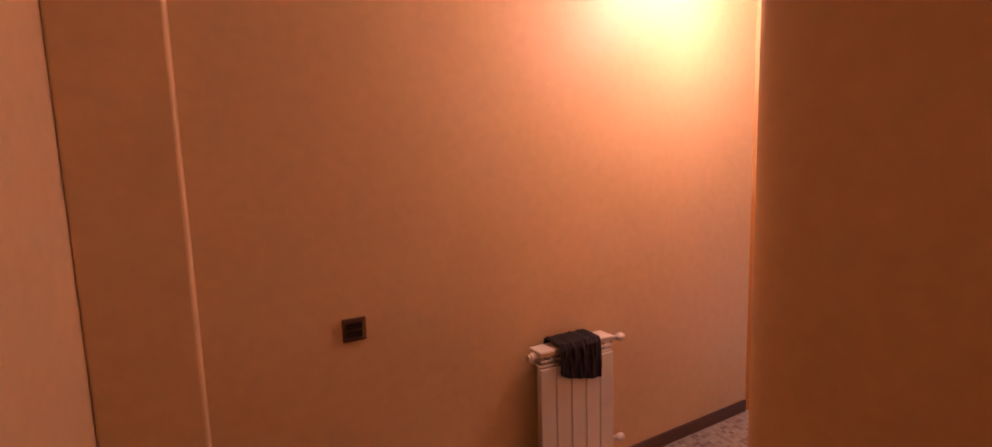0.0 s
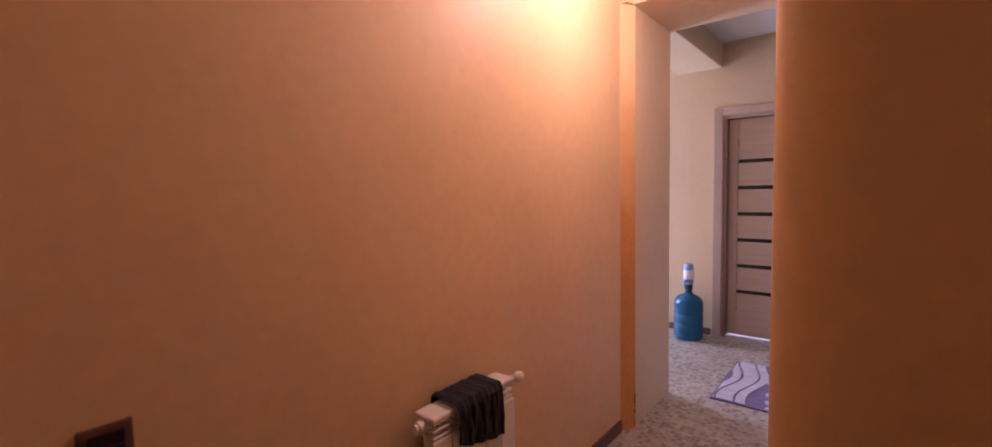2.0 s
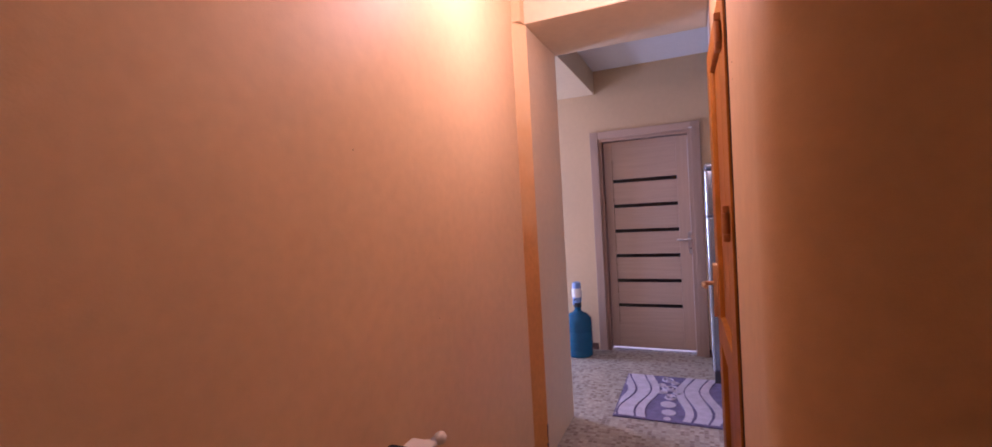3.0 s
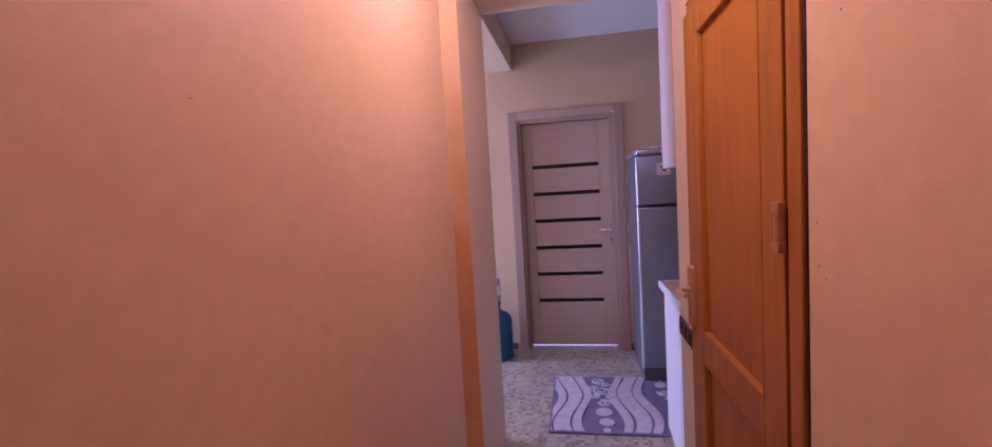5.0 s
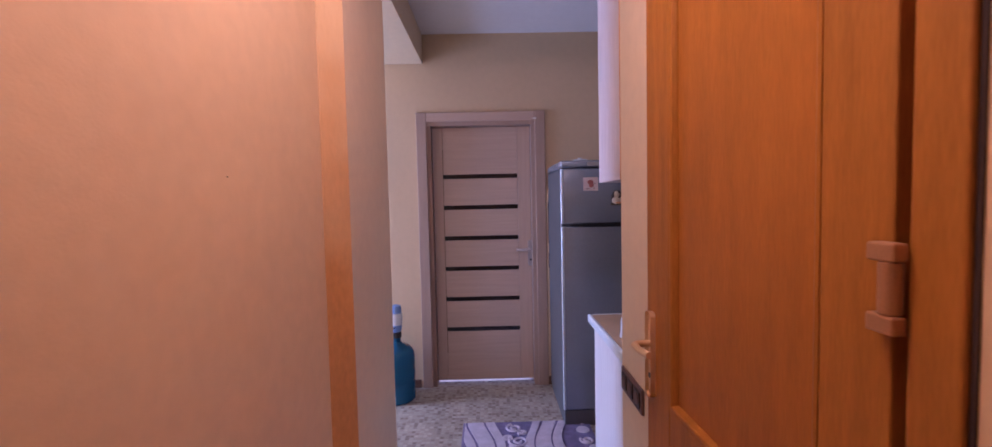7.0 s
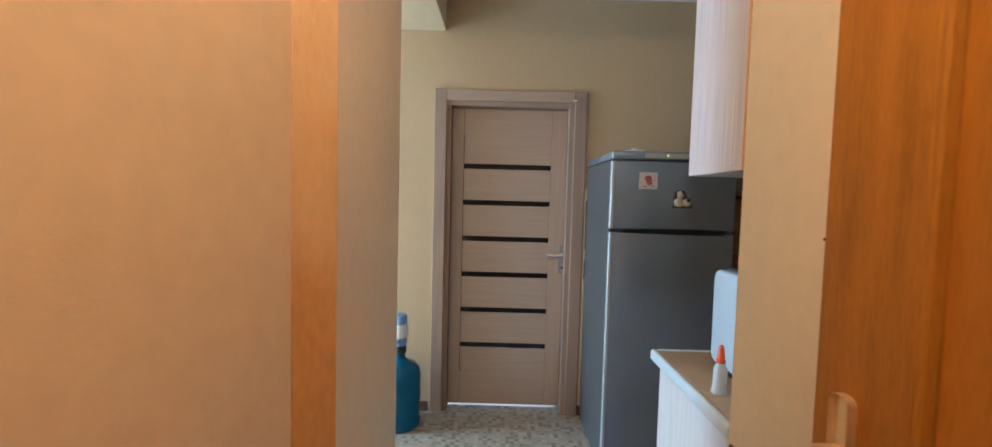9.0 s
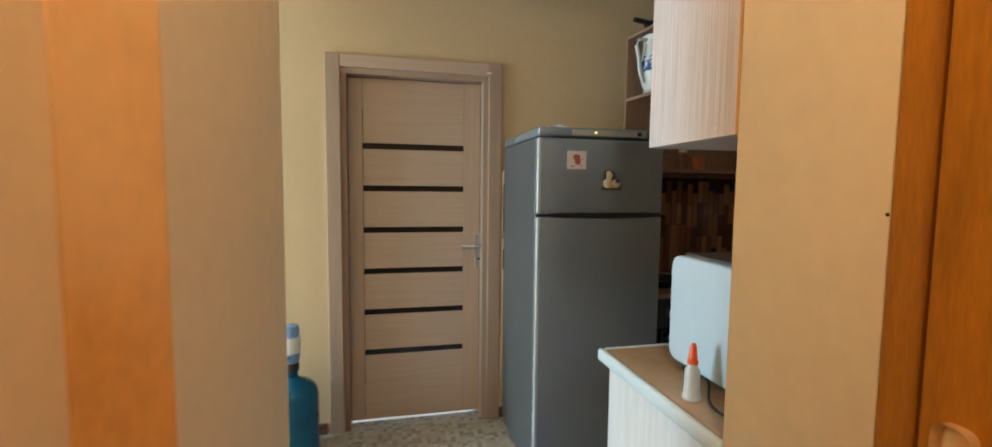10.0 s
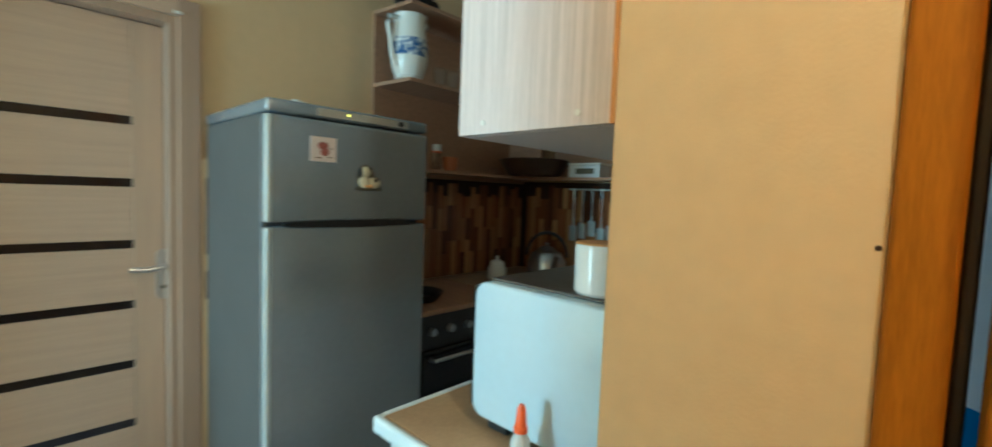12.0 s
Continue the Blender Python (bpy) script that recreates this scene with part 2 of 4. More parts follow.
def bm_lathe(profile, steps=32, center=(0, 0, 0)):
    """A turned body from (radius, height) rings."""
    bm = bmesh.new()
    rings = []
    for r, z in profile:
        rings.append([bm.verts.new((center[0] + r * math.cos(2 * math.pi * i / steps), center[1] + r * math.sin(2 * math.pi * i / steps), center[2] + z)) for i in range(steps)])
    for a, b in zip(rings, rings[1:]):
        for i in range(steps):
            bm.faces.new((a[i], a[(i + 1) % steps], b[(i + 1) % steps], b[i]))
    bm.faces.new(rings[-1])
    bm.faces.new(list(reversed(rings[0])))
    return bm


def bm_tube(points, radius, steps=10, closed=False):
    """A round bar along points."""
    bm = bmesh.new()
    pts = [Vector(p) for p in points]
    rings = []
    for i, p in enumerate(pts):
        d = (pts[min(i + 1, len(pts) - 1)] - pts[max(i - 1, 0)]).normalized()
        u = d.cross(Vector((0, 0, 1)))
        u = u.normalized() if u.length > 1e-3 else Vector((1, 0, 0))
        w = u.cross(d)
        rings.append([bm.verts.new(p + radius * (math.cos(2 * math.pi * k / steps) * u + math.sin(2 * math.pi * k / steps) * w)) for k in range(steps)])
    for a, b in zip(rings, rings[1:]):
        for k in range(steps):
            bm.faces.new((a[k], a[(k + 1) % steps], b[(k + 1) % steps], b[k]))
    bm.faces.new(rings[-1])
    bm.faces.new(list(reversed(rings[0])))
    return bm


def bm_ball(x, y, z, rx, ry, rz, bm=None, steps=16):
    """An egg-shaped lump."""
    bm = bm or bmesh.new()
    for v in bmesh.ops.create_uvsphere(bm, u_segments=steps, v_segments=steps // 2 + 2, radius=1.0)["verts"]:
        v.co = (x + v.co.x * rx, y + v.co.y * ry, z + v.co.z * rz)
    return bm


def bm_prism(points, z0, z1):
    """An upright solid over a plan outline."""
    bm = bmesh.new()
    lo = [bm.verts.new((x, y, z0)) for x, y in points]
    hi = [bm.verts.new((x, y, z1)) for x, y in points]
    n = len(points)
    for i in range(n):
        bm.faces.new((lo[i], lo[(i + 1) % n], hi[(i + 1) % n], hi[i]))
    bm.faces.new(hi)
    bm.faces.new(list(reversed(lo)))
    return bm


def finish(bm, name, material, smooth=False):
    bmesh.ops.recalc_face_normals(bm, faces=bm.faces)
    me = bpy.data.meshes.new(name)
    bm.to_mesh(me)
    bm.free()
    me.materials.append(material)
    if smooth:
        me.shade_smooth()
        me.set_sharp_from_angle(angle=radians(35))
    return me


def part(name, bm, material, parent=None, label="", smooth=False):
    ob = new(name, finish(bm, name, material, smooth))
    if parent:
        ob.parent = parent
    return tagged(ob, label)


def thing(name, label, category, x=0, y=0, z=0, group="", kind=""):
    ob = new(name)
    ob.location = (x, y, z)
    ob.empty_display_size = 0.1
    return tagged(ob, label, category, group, kind)


def structure(name, bm, material, label, category):
    return tagged(part(name, bm, material), label, category, kind="structure")


# ---- structure ----
HC, KC = 2.78, 2.73          # ceiling heights of hall and kitchen
RW, RV, PW = 1.56, 1.51, 0.595   # radiator wall, opening's reveal, door wall
FX = 4.82                    # far kitchen wall
KB, KN, BY = 2.935, 4.80, -1.45  # wall behind the units, window wall, back wall

structure("floor", bm_box(-1.7, FX + 0.10, -1.7, KN + 0.1, -0.12, 0.0), VINYL, "beige and grey mosaic-patterned vinyl floor", "floor")
structure("wall_radiator", bm_box(-0.38, 2.66, RW, RW + 0.14, 0, HC), PLASTER, "cream painted plaster wall behind the radiator", "wall")
structure("wall_jamb", bm_box(2.72, 3.31, RV, RW + 0.3, 0, HC, 0.006), JPLASTER, "cream plaster side of the wide opening", "wall")
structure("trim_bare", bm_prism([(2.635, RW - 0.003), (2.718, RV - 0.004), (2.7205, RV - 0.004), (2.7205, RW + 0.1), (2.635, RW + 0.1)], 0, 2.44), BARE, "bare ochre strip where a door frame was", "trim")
structure("wall_lintel", bm_box(2.70, 3.31, PW - 0.01, RV, 2.44, HC, 0.006), JPLASTER, "cream plaster lintel over the opening", "wall")
structure("wall_lintel_return", bm_box(2.64, 2.72, RV, RW + 0.1, 2.44, HC), PLASTER, "cream plaster over the bare strip", "wall")
structure("wall_pilaster", bm_box(-0.379, -0.118, 1.495, RW, 0, HC, 0.008), PLASTER, "shallow cream plaster pilaster", "wall")
bm = bm_box(1.035, 1.70, PW - 0.20, PW, 0, HC)
bmesh.ops.bevel(bm, geom=[e for e in bm.edges if all(abs(v.co.x - 1.035) < 1e-4 and abs(v.co.y - PW) < 1e-4 for v in e.verts)], offset=0.16, segments=14, profile=0.5, affect="EDGES")
corner = structure("wall_corner", bm, PLASTER, "cream plaster wall with a rounded corner", "wall")
corner.data.shade_smooth()
corner.data.set_sharp_from_angle(angle=radians(40))
structure("wall_hall_side", bm_box(1.035, 1.19, -1.0, PW - 0.20, 0, HC), PLASTER, "cream plaster wall", "wall")
structure("wall_over_door", bm_box(1.70, 2.631, PW - 0.14, PW, 2.12, HC), PLASTER, "cream plaster over the pine door", "wall")
structure("wall_pier", bm_box(2.631, KB, PW - 0.14, PW - 0.01, 0, HC, 0.004), JPLASTER, "cream plaster pier beside the kitchen", "wall")
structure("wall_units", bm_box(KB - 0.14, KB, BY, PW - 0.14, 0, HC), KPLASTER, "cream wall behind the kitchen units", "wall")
for nm, b in (("wall_side_low", (1.19, KB - 0.14, -0.6, -0.46, 0, 0.45)), ("wall_side_high", (1.19, KB - 0.14, -0.6, -0.46, 2.15, HC)),
              ("wall_side_a", (1.19, 1.95, -0.6, -0.46, 0.45, 2.15)), ("wall_side_b", (2.72, KB - 0.14, -0.6, -0.46, 0.45, 2.15))):
    structure(nm, bm_box(*b), PLASTER, "cream wall of the side room", "wall")
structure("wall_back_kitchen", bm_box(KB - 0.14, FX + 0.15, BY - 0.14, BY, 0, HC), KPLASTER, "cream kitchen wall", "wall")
structure("wall_west", bm_box(-0.52, -0.38, -1.0, RW + 0.14, 0, HC), PLASTER, "cream plaster wall", "wall")
# Unseen wall, placed close to bounce light onto the hall corner.
structure("wall_south_bounce", bm_box(-0.536, 1.19, -1.14, -1.0, 0, HC), PLASTER, "cream plaster wall", "wall")
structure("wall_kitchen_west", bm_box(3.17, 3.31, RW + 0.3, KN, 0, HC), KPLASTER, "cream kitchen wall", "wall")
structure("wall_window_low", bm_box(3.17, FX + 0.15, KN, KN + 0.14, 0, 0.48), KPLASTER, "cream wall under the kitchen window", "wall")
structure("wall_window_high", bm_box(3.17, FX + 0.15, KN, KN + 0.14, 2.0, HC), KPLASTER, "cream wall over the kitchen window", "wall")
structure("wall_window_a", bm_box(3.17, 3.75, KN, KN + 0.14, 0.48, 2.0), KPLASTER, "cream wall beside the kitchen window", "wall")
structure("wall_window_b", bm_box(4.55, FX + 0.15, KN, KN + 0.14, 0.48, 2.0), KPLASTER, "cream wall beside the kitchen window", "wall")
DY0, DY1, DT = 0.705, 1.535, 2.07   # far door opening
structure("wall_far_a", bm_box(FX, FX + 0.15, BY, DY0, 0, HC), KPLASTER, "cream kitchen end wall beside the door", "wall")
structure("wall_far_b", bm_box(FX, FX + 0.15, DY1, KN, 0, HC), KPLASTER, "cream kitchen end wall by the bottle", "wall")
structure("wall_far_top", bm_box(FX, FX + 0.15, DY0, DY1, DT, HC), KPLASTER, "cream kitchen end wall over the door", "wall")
structure("ceiling_hall", bm_box(-0.536, 3.0, -1.14, RW + 0.14, HC, HC + 0.1), WHITE, "white hall ceiling", "ceiling")
structure("ceiling_kitchen", bm_box(2.79, FX + 0.15, BY - 0.14, KN + 0.14, KC, KC + 0.045), WHITE, "white kitchen ceiling", "ceiling")
structure("beam", bm_box(3.31, FX, 1.55, 1.95, 2.51, KC, 0.004), JPLASTER, "cream ceiling beam along the kitchen", "beam")
# Unseen slab added on top to keep sunlight out of the rooms.
structure("sun_block_slab", bm_box(-2.2, FX + 0.25, -2.2, KN + 0.3, HC + 0.1, HC + 0.3), CONC, "unseen slab added over the ceilings to block the sun", "roof")
structure("ground", bm_box(-300, 300, -300, 300, -0.3, -0.14), CONC, "pale concrete ground outside", "ground")
# Unseen sunlit slab, added so the gap under the far door glows.
structure("door_glow_slab", bm_box(FX + 0.10, FX + 3, -1, 3, -0.13, -0.004), CONC, "unseen pale slab added to brighten the gap under the far door", "pavement")

# skirting boards
structure("baseboard_radiator", bm_box(-0.1, 2.625, RW - 0.014, RW, 0, 0.07, 0.003), SKIRT, "dark brown skirting board", "baseboard")
structure("baseboard_far", bm_box(FX - 0.013, FX, 1.63, KN, 0, 0.065, 0.003), SKIRT, "dark brown skirting board", "baseboard")
structure("baseboard_far_short", bm_box(FX - 0.013, FX, 0.58, 0.63, 0, 0.065, 0.003), SKIRT, "dark brown skirting board", "baseboard")

# kitchen window
win = thing("window_1", "white framed kitchen window", "window", 4.15, KN, 0.48, kind="structure")
for nm, b in (("window_frame", (-0.4, 0.4, 0.03, 0.09, 0.0, 0.06)), ("window_frame", (-0.4, 0.4, 0.03, 0.09, 1.46, 1.52)),
              ("window_frame", (-0.4, -0.34, 0.03, 0.09, 0.06, 1.46)), ("window_frame", (0.34, 0.4, 0.03, 0.09, 0.06, 1.46)), ("window_sill", (-0.43, 0.43, -0.12, 0.02, -0.03, 0.0))):
    part(nm, bm_box(*b, 0.004), TOPE, win)
pane = part("pane", bm_box(-0.34, 0.34, 0.055, 0.062, 0.06, 1.46), CLEAR, win)
pane.visible_shadow = False

# side room's window and its curtain
win2 = thing("window_2", "white framed window of the side room", "window", 2.335, -0.53, 0.45, kind="structure")
for nm, b in (("window_frame", (-0.385, 0.385, -0.03, 0.03, 0.0, 0.06)), ("window_frame", (-0.385, 0.385, -0.03, 0.03, 1.64, 1.70)),
              ("window_frame", (-0.385, -0.325, -0.03, 0.03, 0.06, 1.64)), ("window_frame", (0.325, 0.385, -0.03, 0.03, 0.06, 1.64))):
    part(nm, bm_box(*b, 0.004), TOPE, win2)
pane = part("pane", bm_box(-0.325, 0.325, -0.004, 0.003, 0.06, 1.64), CLEAR, win2)
pane.visible_shadow = False


def pleated(x0, x1, z0, z1, folds, amp):
    """A hanging cloth in soft pleats."""
    bm = bmesh.new()
    rows = []
    n = folds * 8
    for i in range(n + 1):
        x = x0 + (x1 - x0) * i / n
        rows.append([bm.verts.new((x, amp * math.sin(2 * math.pi * i / 8), z)) for z in (z0, z1)])
    for p, q in zip(rows, rows[1:]):
        bm.faces.new((p[0], q[0], q[1], p[1]))
    return bm


ct = thing("curtain", "sheer white curtain with a blue band over the window", "curtain", 2.335, -0.40, 0)
for nm, z0, z1, mt in (("cloth", 0.04, 0.74, SHEER), ("band", 0.74, 0.95, SHEERB), ("cloth", 0.95, 2.30, SHEER)):
    part(nm, pleated(-0.44, 0.44, z0, z1, 14, 0.014), mt, ct, "blue band" if nm == "band" else "", True)
part("rod", bm_tube([(-0.47, 0, 2.305), (0.455, 0, 2.305)], 0.010, 12), STEEL, ct, smooth=True)
for x in (-0.46, 0.445):
    part("bracket", bm_box(x - 0.008, x + 0.008, -0.0595, 0.0, 2.297, 2.313, 0.002), STEEL, ct)

# far interior door
door = thing("door_1", "pale oak door with six black glass strips, closed", "door", FX, DY0, 0, kind="structure")
LX = 0.075   # leaf's face behind the wall's face
w = DY1 - DY0
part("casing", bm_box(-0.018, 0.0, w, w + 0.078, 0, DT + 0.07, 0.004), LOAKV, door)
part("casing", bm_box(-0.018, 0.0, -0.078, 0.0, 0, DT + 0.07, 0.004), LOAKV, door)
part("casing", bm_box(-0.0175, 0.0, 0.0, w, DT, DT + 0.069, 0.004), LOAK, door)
part("jamb", bm_box(0.0, 0.15, w - 0.03, w, 0, DT - 0.03), LOAKSHADE, door, "jamb with its shade put into a darker brown")
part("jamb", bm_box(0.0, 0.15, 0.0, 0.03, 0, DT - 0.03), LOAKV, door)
part("jamb", bm_box(0.0, 0.15, 0.0, w, DT - 0.03, DT), LOAKV, door)
leaf0, leaf1 = 0.033, w - 0.033
gaps = [1.653 - 0.2435 * i for i in range(6)]
SY0, SY1 = 0.134, 0.715
part("stile", bm_box(LX, LX + 0.04, leaf0, SY0, 0.024, DT - 0.033, 0.003), LOAKS, door)
part("stile", bm_box(LX, LX + 0.04, SY1 + 0.004, leaf1, 0.024, DT - 0.033, 0.003), LOAKS, door)
zs = [0.024] + [g for z in reversed(gaps) for g in (z - 0.017, z + 0.017)] + [DT - 0.033]
for i in range(0, len(zs), 2):
    part("panel", bm_box(LX + 0.001, LX + 0.038, SY0 + 0.001, SY1 + 0.003, zs[i], zs[i + 1], 0.002), LOAK, door)
part("groove", bm_box(LX - 0.0006, LX + 0.002, SY1 + 0.0025, SY1 + 0.0055, 0.25, 1.86), GAP, door, "dark joint line")
for z in gaps:
    part("glass_strip", bm_box(LX + 0.008, LX + 0.03, SY0 + 0.001, SY1 + 0.003, z - 0.0168, z + 0.0168), BLKGLASS, door, "black glass strip")
bm = bm_box(LX - 0.009, LX - 0.0005, 0.014, 0.062, 0.935, 1.14)
bmesh.ops.bevel(bm, geom=[e for e in bm.edges if abs(e.verts[0].co.x - e.verts[1].co.x) > 0.005], offset=0.02, segments=6, profile=0.5, affect="EDGES")
h = part("door_handle", bm, STEEL, door, "brushed nickel lever handle", True)
part("lever", bm_tube([(LX - 0.006, 0.040, 1.072), (LX - 0.045, 0.040, 1.072), (LX - 0.052, 0.052, 1.072), (LX - 0.052, 0.10, 1.066), (LX - 0.048, 0.155, 1.070)], 0.010), STEEL, h, smooth=True)
part("keyhole", bm_lathe([(0.008, 0), (0.008, 0.004)], 12, (0, 0, 0)), BLACK, h).matrix_local = pose(LX - 0.009, 0.040, 0.985, 0, -90, 0)
part("contact", bm_box(-0.028, -0.0185, -0.012, 0.016, DT + 0.006, DT + 0.018, 0.003), CERAM, door, "small white door contact")

# narrow boxed strip beside the fridge
strip = thing("wall_strip", "tan wooden strip with brown patches beside the fridge", "trim", FX, 0.60, 0)
part("board", bm_box(-0.02, -0.001, -0.02, 0.018, 0.07, 1.52, 0.003), STRIPW, strip)
part("patch", bm_box(-0.026, -0.0205, -0.018, 0.016, 0.93, 1.05, 0.002), SKIRT, strip, "brown patch")
part("patch", bm_box(-0.026, -0.0205, -0.018, 0.016, 1.12, 1.44, 0.002), SKIRT, strip, "brown patch")

# pine door in the hall
DX0, DX1, DTOP = 1.70, 2.631, 2.12
pd = thing("door_2", "varnished pine panel door with gold handle, slightly ajar", "door", DX0, PW, 0, kind="structure")
W = DX1 - DX0
part("casing", bm_box(0, 0.062, -0.13, 0.009, 0, DTOP, 0.004), OAK, pd)
part("casing", bm_box(W - 0.051, W, -0.13, -0.004, 0, DTOP, 0.004), OAK, pd)
part("casing", bm_box(0.062, W - 0.051, -0.13, -0.004, DTOP - 0.066, DTOP, 0.004), OAK, pd)
part("gasket", bm_box(W - 0.063, W - 0.0515, -0.11, -0.012, 0, DTOP - 0.0665, 0.003), BLACK, pd, "black rubber gasket")
part("gasket", bm_box(0.0625, 0.072, -0.11, -0.05, 0, DTOP - 0.0665, 0.003), BLACK, pd, "black rubber gasket")
l0, l1, y0, y1 = 0.082, 0.858, -0.040, 0.007
HS, LS = 0.115, 0.150   # hinge stile, lock stile
AJAR = pose(0.075, 0.0, 0, 0, 0, 1.3) @ pose(-0.075, 0.0, 0)


def leaf_part(name, bm, material, label="", smooth=False):
    """A piece of the leaf, which stands a finger's breadth ajar."""
    ob = part(name, bm, material, pd, label, smooth)
    ob.matrix_local = AJAR
    return ob


leaf_part("stile", bm_box(l0, l0 + HS, y0, y1, 0.012, DTOP - 0.07, 0.003), OAK)
leaf_part("stile", bm_box(l1 - LS, l1, y0, y1, 0.012, DTOP - 0.07, 0.003), OAK)
for z0, z1 in ((0.012, 0.16), (0.825, 0.918), (1.96, DTOP - 0.07)):
    leaf_part("rail", bm_box(l0 + HS + 0.0005, l1 - LS - 0.0005, y0, y1, z0, z1, 0.003), OAK)
for z0, z1 in ((0.16, 0.825), (0.918, 1.96)):
    leaf_part("panel", bm_box(l0 + HS + 0.001, l1 - LS - 0.001, y0 + 0.008, y1 - 0.018, z0, z1), OAKDK)


def bead(x0, x1, z0, z1):
    """Moulding round a door panel, mitred at its corners."""
    bm = bmesh.new()
    prof = [(0.0, 0.0), (0.0, 0.018), (0.007, 0.0185), (0.012, 0.016), (0.016, 0.005), (0.016, 0.0)]
    cs = [(x0, z0, 1, 1), (x1, z0, -1, 1), (x1, z1, -1, -1), (x0, z1, 1, -1)]
    rings = [[bm.verts.new((cx + sx * a, y1 - 0.018 + b, cz + sz * a)) for a, b in prof] for cx, cz, sx, sz in cs]
    for i in range(4):
        a, b = rings[i], rings[(i + 1) % 4]
        for k in range(len(prof) - 1):
            bm.faces.new((a[k], a[k + 1], b[k + 1], b[k]))
    return bm


leaf_part("moulding", bead(l0 + HS + 0.001, l1 - LS - 0.001, 0.918, 1.96), OAK)
leaf_part("moulding", bead(l0 + HS + 0.001, l1 - LS - 0.001, 0.16, 0.825), OAK)
for z in (0.30, 1.30, 1.85):
    hb = part("hinge", bm_lathe([(0.010, 0.0222), (0.012, 0.024), (0.012, 0.082), (0.010, 0.0828)], 14), HINGE, pd, "tan barrel hinge", True)
    hb.location = (0.073, 0.018, z)
    part("leaf_plate", bm_box(-0.014, 0.024, -0.008, 0.010, 0.0, 0.022, 0.003), HINGE, hb)
    part("leaf_plate", bm_box(-0.014, 0.024, -0.008, 0.010, 0.083, 0.105, 0.003), HINGE, hb)
hd = leaf_part("door_handle", bm_box(l1 - 0.062, l1 - 0.022, y1 + 0.0005, y1 + 0.009, 0.905, 1.145, 0.015, 4), GOLD, "gold lever handle on a long plate", True)
hx = l1 - 0.042
part("lever", bm_tube([(hx, y1 + 0.006, 1.055), (hx, y1 + 0.045, 1.055), (hx - 0.01, y1 + 0.056, 1.055), (hx - 0.05, y1 + 0.056, 1.053), (hx - 0.105, y1 + 0.05, 1.057)], 0.0095, 12), GOLD, hd, smooth=True)
part("keyhole", bm_lathe([(0.008, 0), (0.007, 0.003)], 12), BLACK, hd).matrix_local = pose(hx, y1 + 0.009, 0.965, -90, 0, 0)

# Solid dark strip that paints the shade between casing and wall.
part("shade_strip", bm_box(-0.007, -0.0005, -0.10, 0.0025, 0, DTOP), GAP, pd, "dark strip painted as the shade beside the casing")

# nail holes and specks in the plaster
pier = bpy.data.objects["wall_pier"]
part("nail_hole", bm_lathe([(0.003, 0), (0.0026, 0.001)], 9), GAP, pier).matrix_local = pose(2.638, PW - 0.0098, 1.383, -90, 0, 0)
for x, z, r in ((1.575, 1.76, 0.0022), (1.578, 1.72, 0.0018), (1.66, 1.37, 0.0018), (1.655, 1.29, 0.0016), (1.63, 1.27, 0.0018)):
    part("speck", bm_lathe([(r, 0), (r * 0.7, 0.0008)], 8), SKIRT, corner).matrix_local = pose(x, PW + 0.0002, z, -90, 0, 0)
rwall = bpy.data.objects["wall_radiator"]
for x, z, r in ((2.142, 1.517, 0.0014), (1.72, 1.05, 0.0014), (1.31, 1.62, 0.0014)):
    part("nail_hole", bm_lathe([(r, 0), (r * 0.8, 0.0008)], 9), GAP, rwall).matrix_local = pose(x, RW - 0.0002, z, 90, 0, 0)
bare = bpy.data.objects["trim_bare"]
crng = random.Random(9)
for k in range(14):
    z = 0.01 + 0.22 * crng.random() ** 1.3
    part("chip", bm_box(-0.004, 0.004, -0.003, 0.002, 0.0, 0.006 + 0.014 * crng.random(), 0.001, 1), SKIRT, bare, "dark chip").location = (2.716 - 0.012 * crng.random(), RV - 0.003, z)

# ---- hall things ----
# radiator
RX, RY, RZ0, RZ1 = 1.058, 1.435, 0.165, 0.745
rad = thing("radiator", "white five-section aluminium wall radiator", "radiator", RX, RY, RZ0)
H = RZ1 - RZ0
for i in range(5):
    x = 0.08 * i
    bm = bm_box(x + 0.002, x + 0.078, 0.0, 0.014, 0.0, H - 0.075, 0.005, 2)
    bm_box(x + 0.034, x + 0.046, 0.0145, 0.085, 0.02, H - 0.03, 0.003, 1, bm)
    for k in range(3):
        bm_box(x + 0.006, x + 0.074, 0.004, 0.085, H - 0.07 + 0.022 * k, H - 0.062 + 0.022 * k, 0.002, 1, bm)
    bm_box(x + 0.002, x + 0.078, 0.0, 0.09, H - 0.016, H, 0.006, 2, bm)
    part("section", bm, RAD, rad)
for z in (0.045, H - 0.035):
    part("header_pipe", bm_tube([(-0.02, 0.05, z), (0.425, 0.05, z)], 0.021, 16), RAD, rad, smooth=True)
    v = part("valve", bm_tube([(0.4255, 0.05, z), (0.455, 0.05, z)], 0.012, 14), STEEL, rad, smooth=True)
    part("valve_knob", bm_ball(0.478, 0.041, z, 0.025, 0.020, 0.0205), RAD, v, smooth=True)
    part("plug", bm_tube([(-0.03, 0.05, z), (-0.02, 0.05, z)], 0.016, 12), RAD, rad, smooth=True)
part("bracket", bm_box(0.15, 0.17, 0.086, RW - RY, 0.35, 0.39), RAD, rad)
part("bracket", bm_box(0.31, 0.33, 0.086, RW - RY, 0.35, 0.39), RAD, rad)

